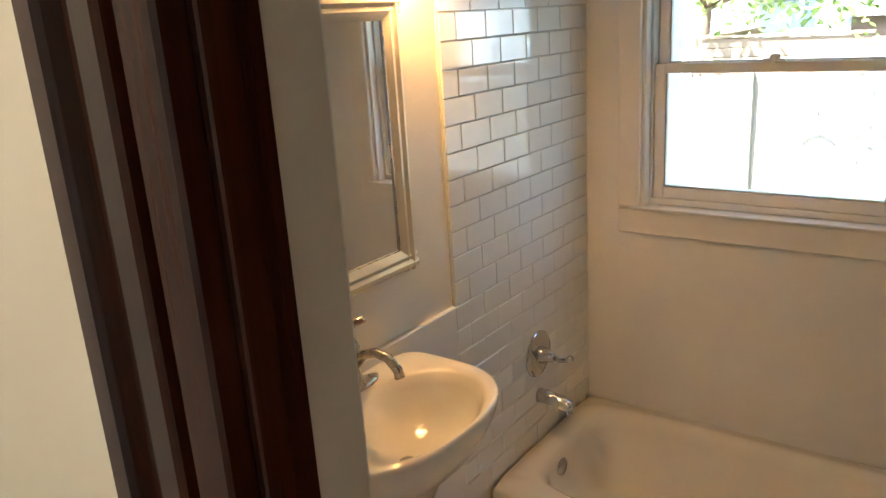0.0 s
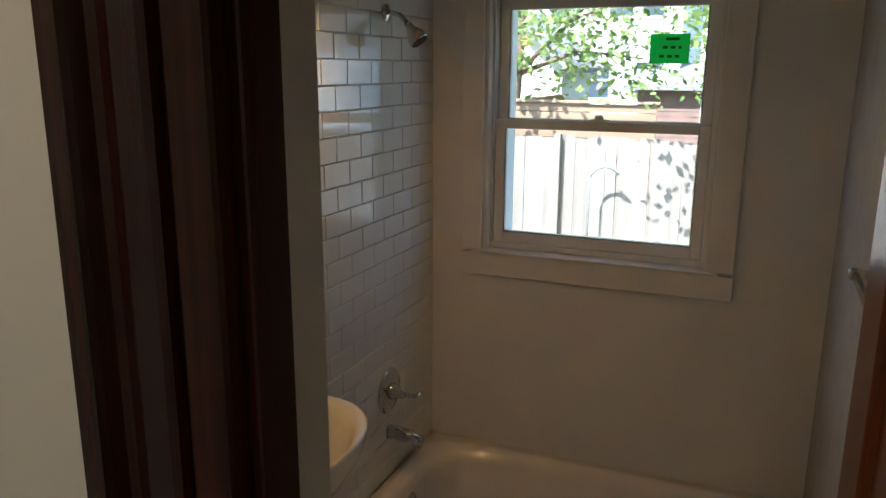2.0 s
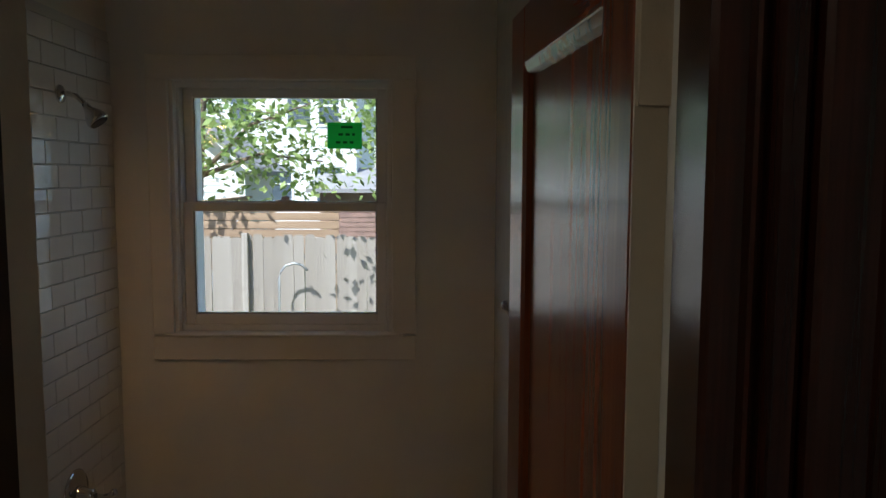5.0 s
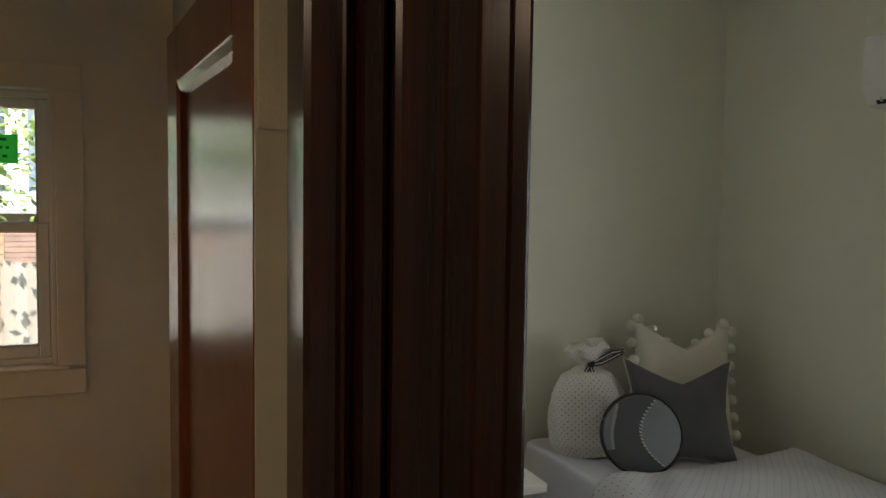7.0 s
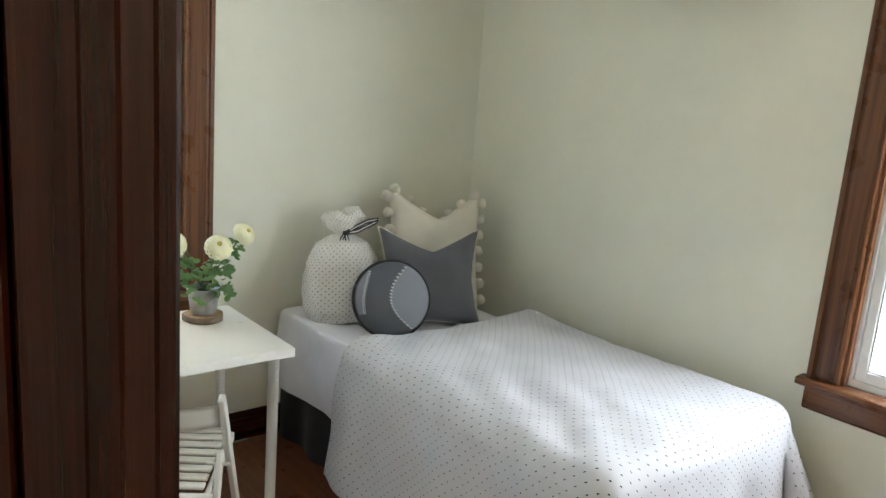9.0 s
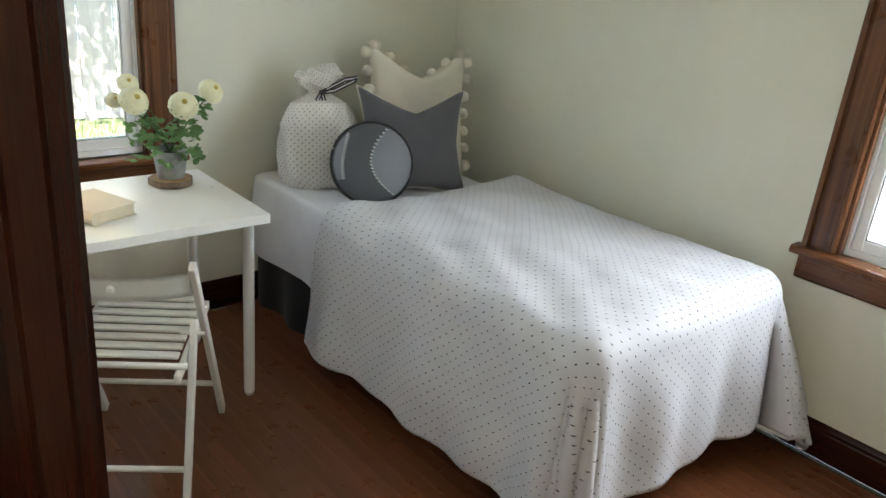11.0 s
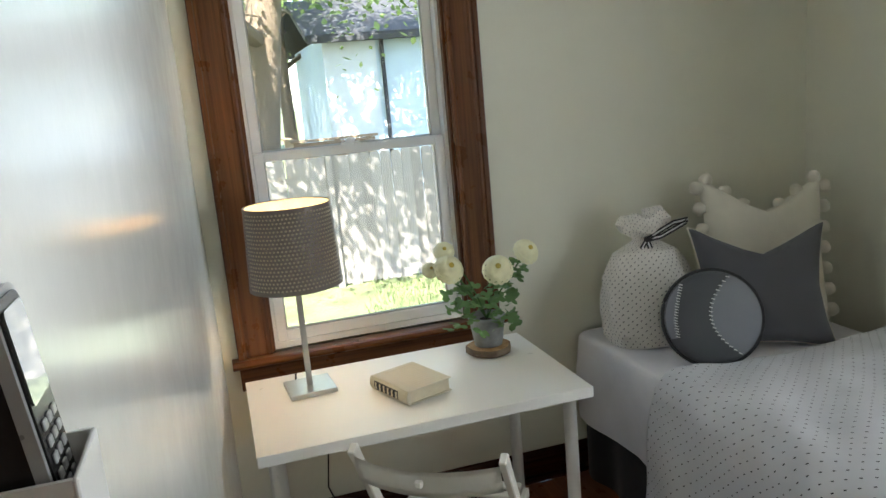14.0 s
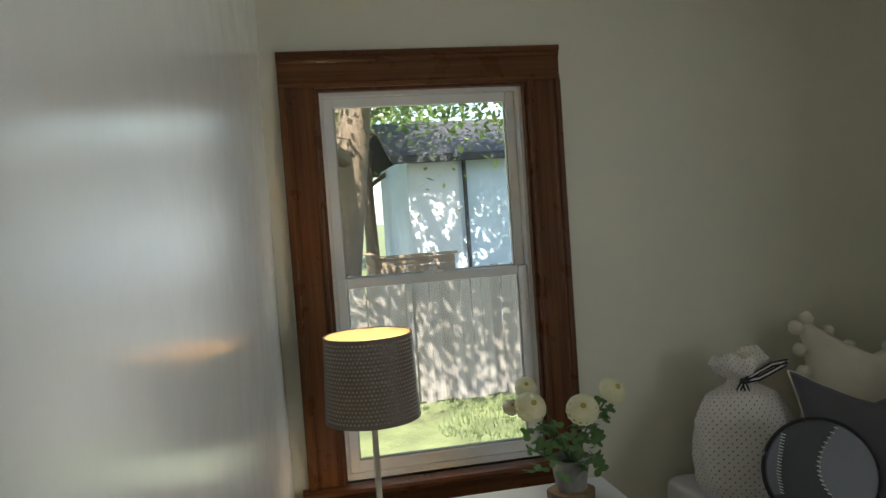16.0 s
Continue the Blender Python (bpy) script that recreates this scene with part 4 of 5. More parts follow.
def bed():
    ob = thing("bed", (1.89, 1.0, 0), "low bed base behind a black cloth valance", "bed")
    part("frame", box(BX0 + 0.03, BX1 - 0.03, BY0 + 0.03, BY1, 0.004, 0.31, 0.01), M["dark"], ob)

    def skirt(u, v):
        per = u * 4.86
        a, b = BX1 - BX0, BY1 - BY0
        if per < b:
            x, y, ox, oy = BX0, BY1 - per, -1, 0
        elif per < b + a:
            x, y, ox, oy = BX0 + per - b, BY0, 0, -1
        else:
            x, y, ox, oy = BX1, BY0 + per - b - a, 1, 0
        k = (0.006 + 0.010 * (1 - v)) * math.sin(per * 19 + 2 * math.sin(per * 3))
        return (x + ox * k + ox * 0.012, min(BY1, y + oy * k + oy * 0.012), 0.006 + 0.33 * v)
    part("valance", sheet_of(skirt, 320, 6), M["black"], ob, "black cloth valance", True)
    mt = thing("mattress", (1.89, 1.0, 0.312), "mattress in a white fitted sheet", "mattress")
    b = box(BX0, BX1, BY0, BY1, 0.312, BZ, 0.07, 5)
    part("body", b, M["sheet"], mt, smooth=True)

    # loose sheet hanging over the side at the head
    def sheet(u, v):
        y = BY1 - 0.01 - 0.82 * u
        a = v * 0.52
        if a < 0.12:
            x, z = BX0 + 0.12 - a, BZ + 0.008
        else:
            t = min(1.0, (a - 0.12) / 0.08)
            x = BX0 - 0.030 * math.sin(t * math.pi / 2) - 0.018 * (a - 0.12) / 0.4
            z = BZ + 0.008 - 0.03 * t * t - max(0, a - 0.17) * 0.95
        w = min(1, max(0, a - 0.10) / 0.2)
        x -= w * (0.012 * math.sin(y * 13 + 3 * v) + 0.010 * noise.noise(Vector((y * 6, a * 4, 2))))
        x -= w * 0.05 * max(0, u - 0.55)
        z += 0.006 * noise.noise(Vector((y * 5, a * 7, 8))) + 0.05 * w * u * 0.6
        return (x, y, z)
    single("bed_sheet", sheet_of(sheet, 70, 40), M["sheet"], "white cotton sheet hanging over the mattress edge", "sheet", smooth=True)

    # duvet
    zt = BZ + 0.045
    left, foot, right = 0.60, 0.58, 0.50
    W = (BX1 - BX0) + left + right
    Lh = 1.30 - BY0 + foot

    def duvet(u, v):
        a = u * W - left
        b = v * Lh
        w = BX1 - BX0
        ylen = 1.30 - BY0
        da = -a if a < 0 else (a - w if a > w else 0.0)
        sa = -1 if a < 0 else 1
        db = b - ylen if b > ylen else 0.0
        x = BX0 + min(max(a, 0), w)
        y = 1.30 - min(b, ylen)
        d = math.hypot(da, db)
        z = zt + 0.025 * math.sin(math.pi * min(1, max(0, a / w))) * min(1, b / 0.2)
        # the head edge bows and the left hem runs back toward the head
        y += 0.03 * math.sin(3 * u * math.pi) * (1 - v) - 0.05 * u * (1 - v)
        if d > 0:
            r = 0.075
            ang = min(d / r, math.pi / 2)
            out = r * math.sin(ang)
            dn = r * (1 - math.cos(ang))
            rest = max(0, d - r * math.pi / 2)
            out += rest * 0.12
            dn += rest * 0.985
            dx, dy = (sa * da / d, -db / d)
            if sa > 0 and da > 0:
                out += rest * 0.28 * min(1, b / ylen) ** 3
            fold = min(1, rest / 0.25)
            s = y * dx * dx + x * dy * dy
            wave = 0.011 * math.sin(s * 11 + 1.2) + 0.010 * math.sin(s * 23 + 0.4) + 0.02 * noise.noise(Vector((s * 4, d * 2, 3)))
            out += fold * wave
            x += dx * out
            y += dy * out
            z -= dn
        n = Vector((x * 3.5, y * 3.5, z * 3.5))
        z += 0.012 * noise.noise(n) + 0.005 * noise.noise(n * 3.1)
        if d > 0:
            x += 0.008 * noise.noise(n * 2.3 + Vector((7, 0, 0)))
        # diagonal creases on the near side
        z += 0.006 * math.sin((a * 1.7 + b * 0.9) * 17 + 2 * noise.noise(n)) * math.exp(-((a - 0.05) / 0.30) ** 2)
        z += 0.0012 * math.sin(a * 75 + 3 * noise.noise(n)) * math.exp(-((b - ylen - 0.06) / 0.09) ** 2) * math.exp(-((a - 0.45) / 0.2) ** 2)
        return (x, y, max(z, 0.030))
    b = sheet_of(duvet, 170, 150, lambda u, v: (u * W, v * Lh))
    dv = thing("duvet", (1.89, 0.7, 0.03), "white duvet with small dark dashes, draped over the bed", "duvet")
    cover = part("cover", b, M["duvet"], dv, smooth=True)
    sol = cover.modifiers.new("thickness", "SOLIDIFY")
    sol.thickness, sol.offset = 0.022, -1
    for nm, pts in (("side_hem", [duvet(0.0, k / 90) for k in range(91)]), ("head_hem", [duvet(k / 90, 0.0) for k in range(91)]), ("foot_hem", [duvet(k / 90, 1.0) for k in range(91)])):
        part(nm, tube([(x, y, z - 0.004) for x, y, z in pts], 0.010, 8), M["duvet"], dv, "stitched rolled hem", True)


bed()


def cushion(f_outline, w, h, t, nu=36, nv=36, uvscale=1.0):
    """A stuffed cushion lying in its own xz plane, bulging along y; f_outline warps (u, v) in -1..1."""
    bms = []
    for s in (-1, 1):
        def f(i, j, s=s):
            u, v = 2 * i - 1, 2 * j - 1
            x, z = f_outline(u, v)
            bulge = (max(0, 1 - u ** 4) * max(0, 1 - v ** 4)) ** 0.55
            y = s * t / 2 * bulge + 0.004 * noise.noise(Vector((u * 3, v * 3, s)))
            return (x * w / 2, y, z * h / 2)
        b = sheet_of(f, nu, nv, lambda i, j: (i * w * uvscale, j * h * uvscale))
        if s == 1:
            bmesh.ops.reverse_faces(b, faces=b.faces)
        bms.append(b)
    out = merge(*bms)
    bmesh.ops.remove_doubles(out, verts=out.verts, dist=0.0005)
    bmesh.ops.recalc_face_normals(out, faces=out.faces)
    return out


def eared(u, v, pull=0.16, chop=0.22):
    x = u * (1 - pull * 0.55 * (1 - abs(v) ** 1.5))
    z = v * (1 - pull * 0.55 * (1 - u * u))
    if v > 0:
        z -= chop * v ** 3 * max(0.0, 1 - abs(u) / 0.92) ** 1.15
    return x, z


def lean(place, turn, tilt, roll=0.0):
    return Matrix.Translation(place) @ Matrix.Rotation(radians(turn), 4, "Z") @ Matrix.Rotation(radians(-tilt), 4, "X") @ Matrix.Rotation(radians(roll), 4, "Y")


def pillows():
    # ivory cushion with pompoms
    m = lean((2.145, 1.72, BZ + 0.295), -14, 16, 4)
    ob = thing("ivory_cushion", (2.13, 1.72, BZ), "ivory wool cushion edged with pompoms", "cushion", "cushions on the bed")
    part("cover", turned(cushion(lambda u, v: eared(u, v, 0.16, 0.46), 0.50, 0.57, 0.16), m), M["ivory"], ob, smooth=True)
    for i in range(7):
        for side in range(4):
            k = -1 + 2 * (i + 0.5) / 7
            u, v = ((k, 1.03), (1.03, k), (k, -1.03), (-1.03, k))[side]
            if side == 2:
                continue
            x, z = eared(u, v, 0.16, 0.46)
            p = m @ Vector((x * 0.256, -0.005, z * 0.288))
            rng = random.Random(i * 4 + side)
            pb = bmesh.new()
            bmesh.ops.create_icosphere(pb, subdivisions=2, radius=0.027)
            for vv in pb.verts:
                vv.co *= 1 + rng.uniform(-0.10, 0.10)
            part("pompom", turned(pb, Matrix.Translation(p)), M["ivory"], ob, smooth=True)
    # grey cushion
    m = lean((1.955, 1.50, BZ + 0.215), -18, 20, 2)
    ob = thing("grey_cushion", (1.95, 1.50, BZ), "dark grey linen cushion with pointed corners", "cushion", "cushions on the bed")
    part("cover", turned(cushion(lambda u, v: eared(u, v, 0.30, 0.34), 0.50, 0.47, 0.14), m), M["grey"], ob, smooth=True)
    edge = []
    for i in range(81):
        k = i / 80 * 4
        s, f = int(min(k, 3.999)), k - int(min(k, 3.999))
        u, v = ((-1 + 2 * f, 1), (1, 1 - 2 * f), (1 - 2 * f, -1), (-1, -1 + 2 * f))[s]
        x, z = eared(u, v, 0.30, 0.34)
        edge.append(m @ Vector((x * 0.25, 0.0, z * 0.235)))
    part("piping", tube(edge, 0.003, 6), M["ivory"], ob, "thin pale piping", True)
    # pouch cushion tied with a striped ribbon
    px, py = 1.615, 1.70
    ob = thing("pouch_cushion", (px, py, BZ), "white dotted drawstring pouch cushion tied with striped ribbon", "cushion", "cushions on the bed")
    m = lean((px, py, BZ - 0.012), -15, 9)

    def pouch(u, v):
        a = 2 * math.pi * u
        prof = [(0.02, 0.0), (0.135, 0.01), (0.165, 0.06), (0.172, 0.16), (0.160, 0.27), (0.115, 0.355), (0.045, 0.392), (0.040, 0.405), (0.085, 0.432), (0.098, 0.462), (0.075, 0.492), (0.0, 0.486)]
        k = v * (len(prof) - 1)
        i = min(int(k), len(prof) - 2)
        f = k - i
        f = f * f * (3 - 2 * f) if i not in (6,) else f
        r = prof[i][0] * (1 - f) + prof[i + 1][0] * f
        z = prof[i][1] * (1 - f) + prof[i + 1][1] * f
        pl = 0.06 * math.sin(a * 9) * min(1, max(0, (z - 0.30) / 0.1)) + 0.03 * math.sin(a * 5 + z * 9)
        r *= 1 + pl + 0.09 * noise.noise(Vector((math.cos(a) * 2, math.sin(a) * 2, z * 8))) + 0.05 * noise.noise(Vector((math.cos(a) * 5, math.sin(a) * 5, z * 22)))
        z += 0.035 * noise.noise(Vector((math.cos(a) * 1.6, math.sin(a) * 1.6, 4))) * min(1, max(0, (z - 0.39) / 0.05))
        return (r * math.cos(a) * 1.06, 0.66 * r * math.sin(a), z * 1.05)
    run = [0.0]
    for k in range(66):
        run.append(run[-1] + (Vector(pouch(0.7, (k + 1) / 66)) - Vector(pouch(0.7, k / 66))).length)
    b = sheet_of(pouch, 60, 66, lambda u, v: (u * 0.9, run[round(v * 66)]))
    bmesh.ops.remove_doubles(b, verts=b.verts, dist=0.0004)
    bmesh.ops.recalc_face_normals(b, faces=b.faces)
    part("bag", turned(b, m), M["dotty"], ob, smooth=True)
    rib = thing("ribbon", m @ Vector((0, -0.03, 0.410)), "black and white striped ribbon bow on the pouch cushion", "ribbon")
    for s, pts in ((1, [(0, 0, 0), (0.05, -0.012, 0.030), (0.10, -0.016, 0.055), (0.155, -0.012, 0.062)]), (1, [(0, 0, 0), (0.05, -0.012, 0.008), (0.10, -0.016, 0.032), (0.150, -0.012, 0.055)]), (-1, [(0, 0, 0), (0.004, -0.014, -0.03), (0.002, -0.018, -0.065)]), (-1, [(0, 0, 0), (-0.022, -0.014, -0.025), (-0.032, -0.018, -0.060)])):
        for lane, mt in ((-1, "ink"), (0, "stitch"), (1, "ink")):
            q = [m @ (Vector((0.0, -0.045, 0.417)) + Vector(p) + (Vector((0, -0.001 * abs(lane), lane * 0.0065)) if s > 0 else Vector((lane * 0.0065, -0.001 * abs(lane), 0)))) for p in pts]
            part("ribbon_stripe", tube(q, 0.0036, 6), M[mt], rib)
    part("knot", turned(spin([(0, -0.012), (0.012, -0.008), (0.014, 0), (0.012, 0.008), (0, 0.012)], (0, 0, 0), 12), m @ Matrix.Translation((0, -0.046, 0.417))), M["ink"], rib, smooth=True)
    # round ball-shaped cushion, flattened
    R = 0.165
    m = lean((1.665, 1.395, BZ + R + 0.012), -28, 18, -6)
    ob = thing("round_cushion", (1.65, 1.385, BZ), "round charcoal cushion stitched like a baseball", "cushion", "cushions on the bed")

    def disc(side, inner):
        def f(i, j):
            a, r = 2 * math.pi * i, j
            x, z = math.cos(a) * r * R, math.sin(a) * r * R
            return (x, -side * 0.055 * (max(0, 1 - r ** 2.6)) ** 0.6, z)
        return sheet_of(f, 64, 16)
    b = merge(disc(1, 0), disc(-1, 0))
    bmesh.ops.remove_doubles(b, verts=b.verts, dist=0.0004)
    bmesh.ops.recalc_face_normals(b, faces=b.faces)
    part("cover", turned(b, m), M["ballg"], ob, smooth=True)
    part("rim_piping", turned(tube([(R * math.cos(2 * math.pi * i / 64), 0, R * math.sin(2 * math.pi * i / 64)) for i in range(65)], 0.008, 8), m), M["ink"], ob, "black rim piping", True)

    def on(x, z, lift):
        r = min(1, math.hypot(x, z) / R)
        return Vector((x, -0.055 * (max(0, 1 - r ** 2.6)) ** 0.6 - lift, z))
    # lighter side patches, bounded by curved seams
    for s in (1, -1):
        def seam(f):
            if s > 0:
                z = (-1 + 2 * f) * 0.138
                return -0.012 + 0.088 * (z / 0.138) ** 2, z
            z = -0.055 + 0.185 * f
            return -0.126 + 0.040 * max(0.0, z / 0.13) ** 1.3, z

        def patch(i, j):
            x0, z = seam(j)
            x1 = s * math.sqrt(max(0.0, (R - 0.008) ** 2 - z * z))
            x = x0 + (x1 - x0) * i
            return on(x, z, 0.0022)
        b = sheet_of(patch, 14, 24)
        if s < 0:
            bmesh.ops.reverse_faces(b, faces=b.faces)
        part("patch", turned(b, m), M["balll"], ob, "lighter grey felt patch", True)
        for k in range(20):
            f = (k + 0.5) / 20
            x, z = seam(f)
            p, q = on(x - 0.005, z + 0.003, 0.003), on(x + 0.006, z - 0.002, 0.003)
            part("stitch", turned(tube([p, q], 0.0017, 5), m), M["stitch"], ob)


pillows()


def table_lamp():
    cx, cy = 0.300, 1.625
    ob = thing("table_lamp", (cx, cy, 0.74), "table lamp with a perforated bronze drum shade, lit", "lamp")
    tw = Matrix.Translation((cx, cy, 0)) @ Matrix.Rotation(radians(4), 4, "Z")
    part("base", turned(box(-0.075, 0.075, -0.075, 0.075, 0.7405, 0.756, 0.002), tw), M["steel"], ob, "brushed steel square base")
    part("stem", turned(box(-0.009, 0.009, -0.006, 0.006, 0.756, 1.17, 0.001), tw), M["steel"], ob)
    part("bulb", spin([(0, 1.155), (0.014, 1.158), (0.016, 1.175), (0.028, 1.20), (0.028, 1.22), (0.016, 1.24), (0, 1.245)], (cx, cy, 0), 16), M["bulb"], ob, "glowing warm bulb", True)
    # perforated drum: each cell is a ring round a lens-shaped hole
    z0, z1, r0, r1 = 1.092, 1.352, 0.146, 0.136
    rows, cols = 20, 72
    bm = bmesh.new()

    def pt(a, z):
        r = r0 + (r1 - r0) * (z - z0) / (z1 - z0)
        return bm.verts.new((cx + r * math.cos(a), cy + r * math.sin(a), z))
    za, zb = z0 + 0.010, z1 - 0.010
    dz, da = (zb - za) / rows, 2 * math.pi / cols
    for i in range(rows):
        for j in range(cols):
            off = 0.5 * (i % 2)
            a, z = (j + off) * da, za + i * dz
            o = [pt(a + x * da, z + y * dz) for x, y in ((0, 0), (0.5, 0), (1, 0), (1, 0.5), (1, 1), (0.5, 1), (0, 1), (0, 0.5))]
            n = [pt(a + x * da, z + y * dz) for x, y in ((0.24, 0.34), (0.5, 0.20), (0.76, 0.34), (0.80, 0.5), (0.76, 0.66), (0.5, 0.80), (0.24, 0.66), (0.20, 0.5))]
            for k in range(8):
                bm.faces.new((o[k], o[(k + 1) % 8], n[(k + 1) % 8], n[k]))
    shade = part("shade", bm, M["shade"], ob, "perforated bronze drum shade")
    part("rim", spin([(r0 + 0.001, 0), (r0 + 0.0005, 0.0105), (r0 - 0.002, 0.0105), (r0 - 0.002, 0)], (cx, cy, z0), 64), M["shade"], shade)
    part("rim", spin([(r1 + 0.001, -0.0105), (r1 + 0.0005, 0), (r1 - 0.002, 0), (r1 - 0.002, -0.0105)], (cx, cy, z1), 64), M["shade"], shade)
    part("lining", spin([(r0 - 0.006, 0.002), (r1 - 0.006, z1 - z0 - 0.002)], (cx, cy, z0), 64), M["lining"], shade, "cream inner lining")
    for k in range(3):
        a = 2 * math.pi * k / 3
        part("spoke", tube([(cx, cy, 1.165), (cx + 0.138 * math.cos(a), cy + 0.138 * math.sin(a), 1.165)], 0.002, 6), M["steel"], shade)
    part("cord", tube([(0.26, 1.69, 0.7445), (0.27, 1.78, 0.745), (0.275, 1.815, 0.735), (0.30, 1.83, 0.60), (0.36, 1.86, 0.45), (0.34, 1.88, 0.25), (0.42, 1.90, 0.02)], 0.003, 6), M["blackp"], ob, "black power cord", True)


table_lamp()


def book():
    m = Matrix.Translation((0.598, 1.455, 0.741)) @ Matrix.Rotation(radians(-70), 4, "Z")
    ob = thing("book", (0.60, 1.57, 0.741), "cream cloth-bound book with a black-banded spine", "book")
    w, d, h = 0.105, 0.080, 0.044

    def put(nm, bm, mt, label=""):
        return part(nm, turned(bm, m), M[mt], ob, label)
    put("page_block", box(-w + 0.004, w - 0.006, -d + 0.006, d - 0.006, 0.004, h - 0.004), "paper")
    put("cover_board", box(-w, w, -d, d, 0.0, 0.004, 0.001), "cover")
    put("cover_board", box(-w, w, -d, d, h - 0.004, h, 0.001), "cover")
    sp = prism([(-d - 0.001, 0.0), (-d - 0.007, 0.010), (-d - 0.009, h / 2), (-d - 0.007, h - 0.010), (-d - 0.001, h), (-d + 0.005, h), (-d + 0.005, 0.0)], "x", -w, w)
    spine = put("spine", sp, "cover")
    part("spine_label", turned(prism([(-d - 0.0075, 0.008), (-d - 0.0105, h / 2), (-d - 0.0075, h - 0.008), (-d - 0.006, h - 0.009), (-d - 0.006, 0.009)], "x", -w + 0.028, w - 0.05), m), M["ink"], spine, "black spine label")
    for k in range(6):
        x = -w + 0.036 + k * 0.023
        part("spine_band", turned(box(x, x + 0.006, -d - 0.0118, -d - 0.006, 0.012, h - 0.012), m), M["cover"], spine)
    grid = []
    for i in range(13):
        x = -w + 0.02 + i * 0.0145
        grid.append(box(x, x + 0.0025, -d + 0.035, d - 0.008, h, h + 0.0006))
    put("cover_pattern", merge(*grid), "paper", "pale printed lattice")


book()


def flower_pot():
    cx, cy = 0.935, 1.655
    sl = thing("wood_slice", (cx, cy, 0.741), "round wood slice coaster with bark edge", "coaster")

    def wob(prof, s):
        b = spin(prof, (cx, cy, 0.741), 40)
        for v in b.verts:
            a = math.atan2(v.co.y - cy, v.co.x - cx)
            k = 1 + s * (0.03 * math.sin(3 * a) + 0.02 * math.sin(7 * a + 1))
            v.co.x, v.co.y = cx + (v.co.x - cx) * k, cy + (v.co.y - cy) * k
        return b
    part("disc", wob([(0, 0), (0.072, 0), (0.073, 0.026), (0, 0.027)], 1), M["slab"], sl)
    part("bark", wob([(0.0735, 0.0), (0.079, 0.003), (0.079, 0.022), (0.0738, 0.0255)], 1), M["bark"], sl, "rough brown bark", True)
    ob = thing("flower_pot", (cx, cy, 0.769), "weathered zinc pot of cream ranunculus flowers", "potted plant")
    part("pot", spin([(0, 0), (0.047, 0), (0.049, 0.004), (0.063, 0.095), (0.066, 0.098), (0.066, 0.106), (0.062, 0.107), (0.059, 0.095), (0, 0.092)], (cx, cy, 0.769), 36), M["zinc"], ob, smooth=True)
    part("soil", spin([(0, 0.006), (0.03, 0.004), (0.0585, 0.0)], (cx, cy, 0.858), 20), M["soil"], ob)
    rng = random.Random(7)
    top = Vector((cx, cy, 0.862))
    heads = [((0.800, 1.60, 1.075), 0.050), ((0.955, 1.56, 1.058), 0.051), ((1.090, 1.62, 1.090), 0.046), ((0.745, 1.64, 1.07), 0.028), ((0.815, 1.70, 1.115), 0.036)]
    for hp, r in heads:
        hv = Vector(hp)
        mid = (top + hv) / 2 + Vector((rng.uniform(-0.02, 0.02), rng.uniform(-0.02, 0.02), 0.02))
        fl = part("stem", tube([top, top.lerp(mid, 0.5) + Vector((0, 0, 0.01)), mid, mid.lerp(hv, 0.6) + Vector((0, 0, 0.004)), hv - Vector((0, 0, r * 0.4))], 0.0028, 6), M["leaf"], ob, smooth=True)
        # layered petals wound round the head
        up = (Vector((rng.uniform(-0.25, 0.25), -0.75, 0.55))).normalized()
        rot = up.to_track_quat("Z", "Y").to_matrix().to_4x4()
        bms = []
        for layer in range(6):
            n = 5 + layer * 2
            ang0 = rng.random() * 6
            tilt = 0.22 + 0.27 * layer
            for k in range(n):
                a = ang0 + 2 * math.pi * k / n

                def petal(i, j, tilt=tilt, layer=layer):
                    u, v = 2 * i - 1, j
                    wid = r * (0.46 - 0.015 * layer) * math.sin(math.pi * min(0.98, 0.18 + 0.72 * v)) ** 0.7
                    th = tilt + 0.95 * (v - 0.5) * (0.55 if layer < 4 else 0.3)
                    th = max(0.02, th)
                    rr = r * (0.62 + 0.075 * layer) * (1 + 0.07 * v)
                    x, z = math.sin(th) * rr, math.cos(th) * rr
                    x = x - 0.12 * r * u * u
                    return (x, u * wid, z - 0.2 * r)
                b = sheet_of(petal, 4, 4)
                bms.append(turned(b, Matrix.Rotation(a, 4, "Z")))
        part("petals", turned(merge(*bms), Matrix.Translation(hv) @ rot), M["petal"], fl, "cream layered petals", True)
        part("flower_eye", turned(spin([(0, 0.62 * r), (0.16 * r, 0.56 * r), (0.22 * r, 0.40 * r), (0.1 * r, 0.2 * r)], (0, 0, 0), 10), Matrix.Translation(hv) @ rot), M["eye"], fl, "yellow-green flower eye", True)
    # lobed leaves
    for k in range(86):
        a = rng.random() * 2 * math.pi
        rr = 0.03 + 0.085 * math.sqrt(rng.random())
        p = Vector((cx - 0.02 + rr * math.cos(a), cy - 0.015 + rr * math.sin(a), 0.845 + 0.13 * rng.random() - 0.3 * max(0, rr - 0.075)))
        if k > 58:
            hv = Vector(heads[k % 3][0])
            p = top.lerp(hv, rng.uniform(0.45, 0.85)) + Vector((rng.uniform(-0.03, 0.03), rng.uniform(-0.02, 0.02), rng.uniform(-0.02, 0.01)))
        s = rng.uniform(0.020, 0.036)
        bm = bmesh.new()
        c0 = bm.verts.new((0, 0, 0))
        ring = []
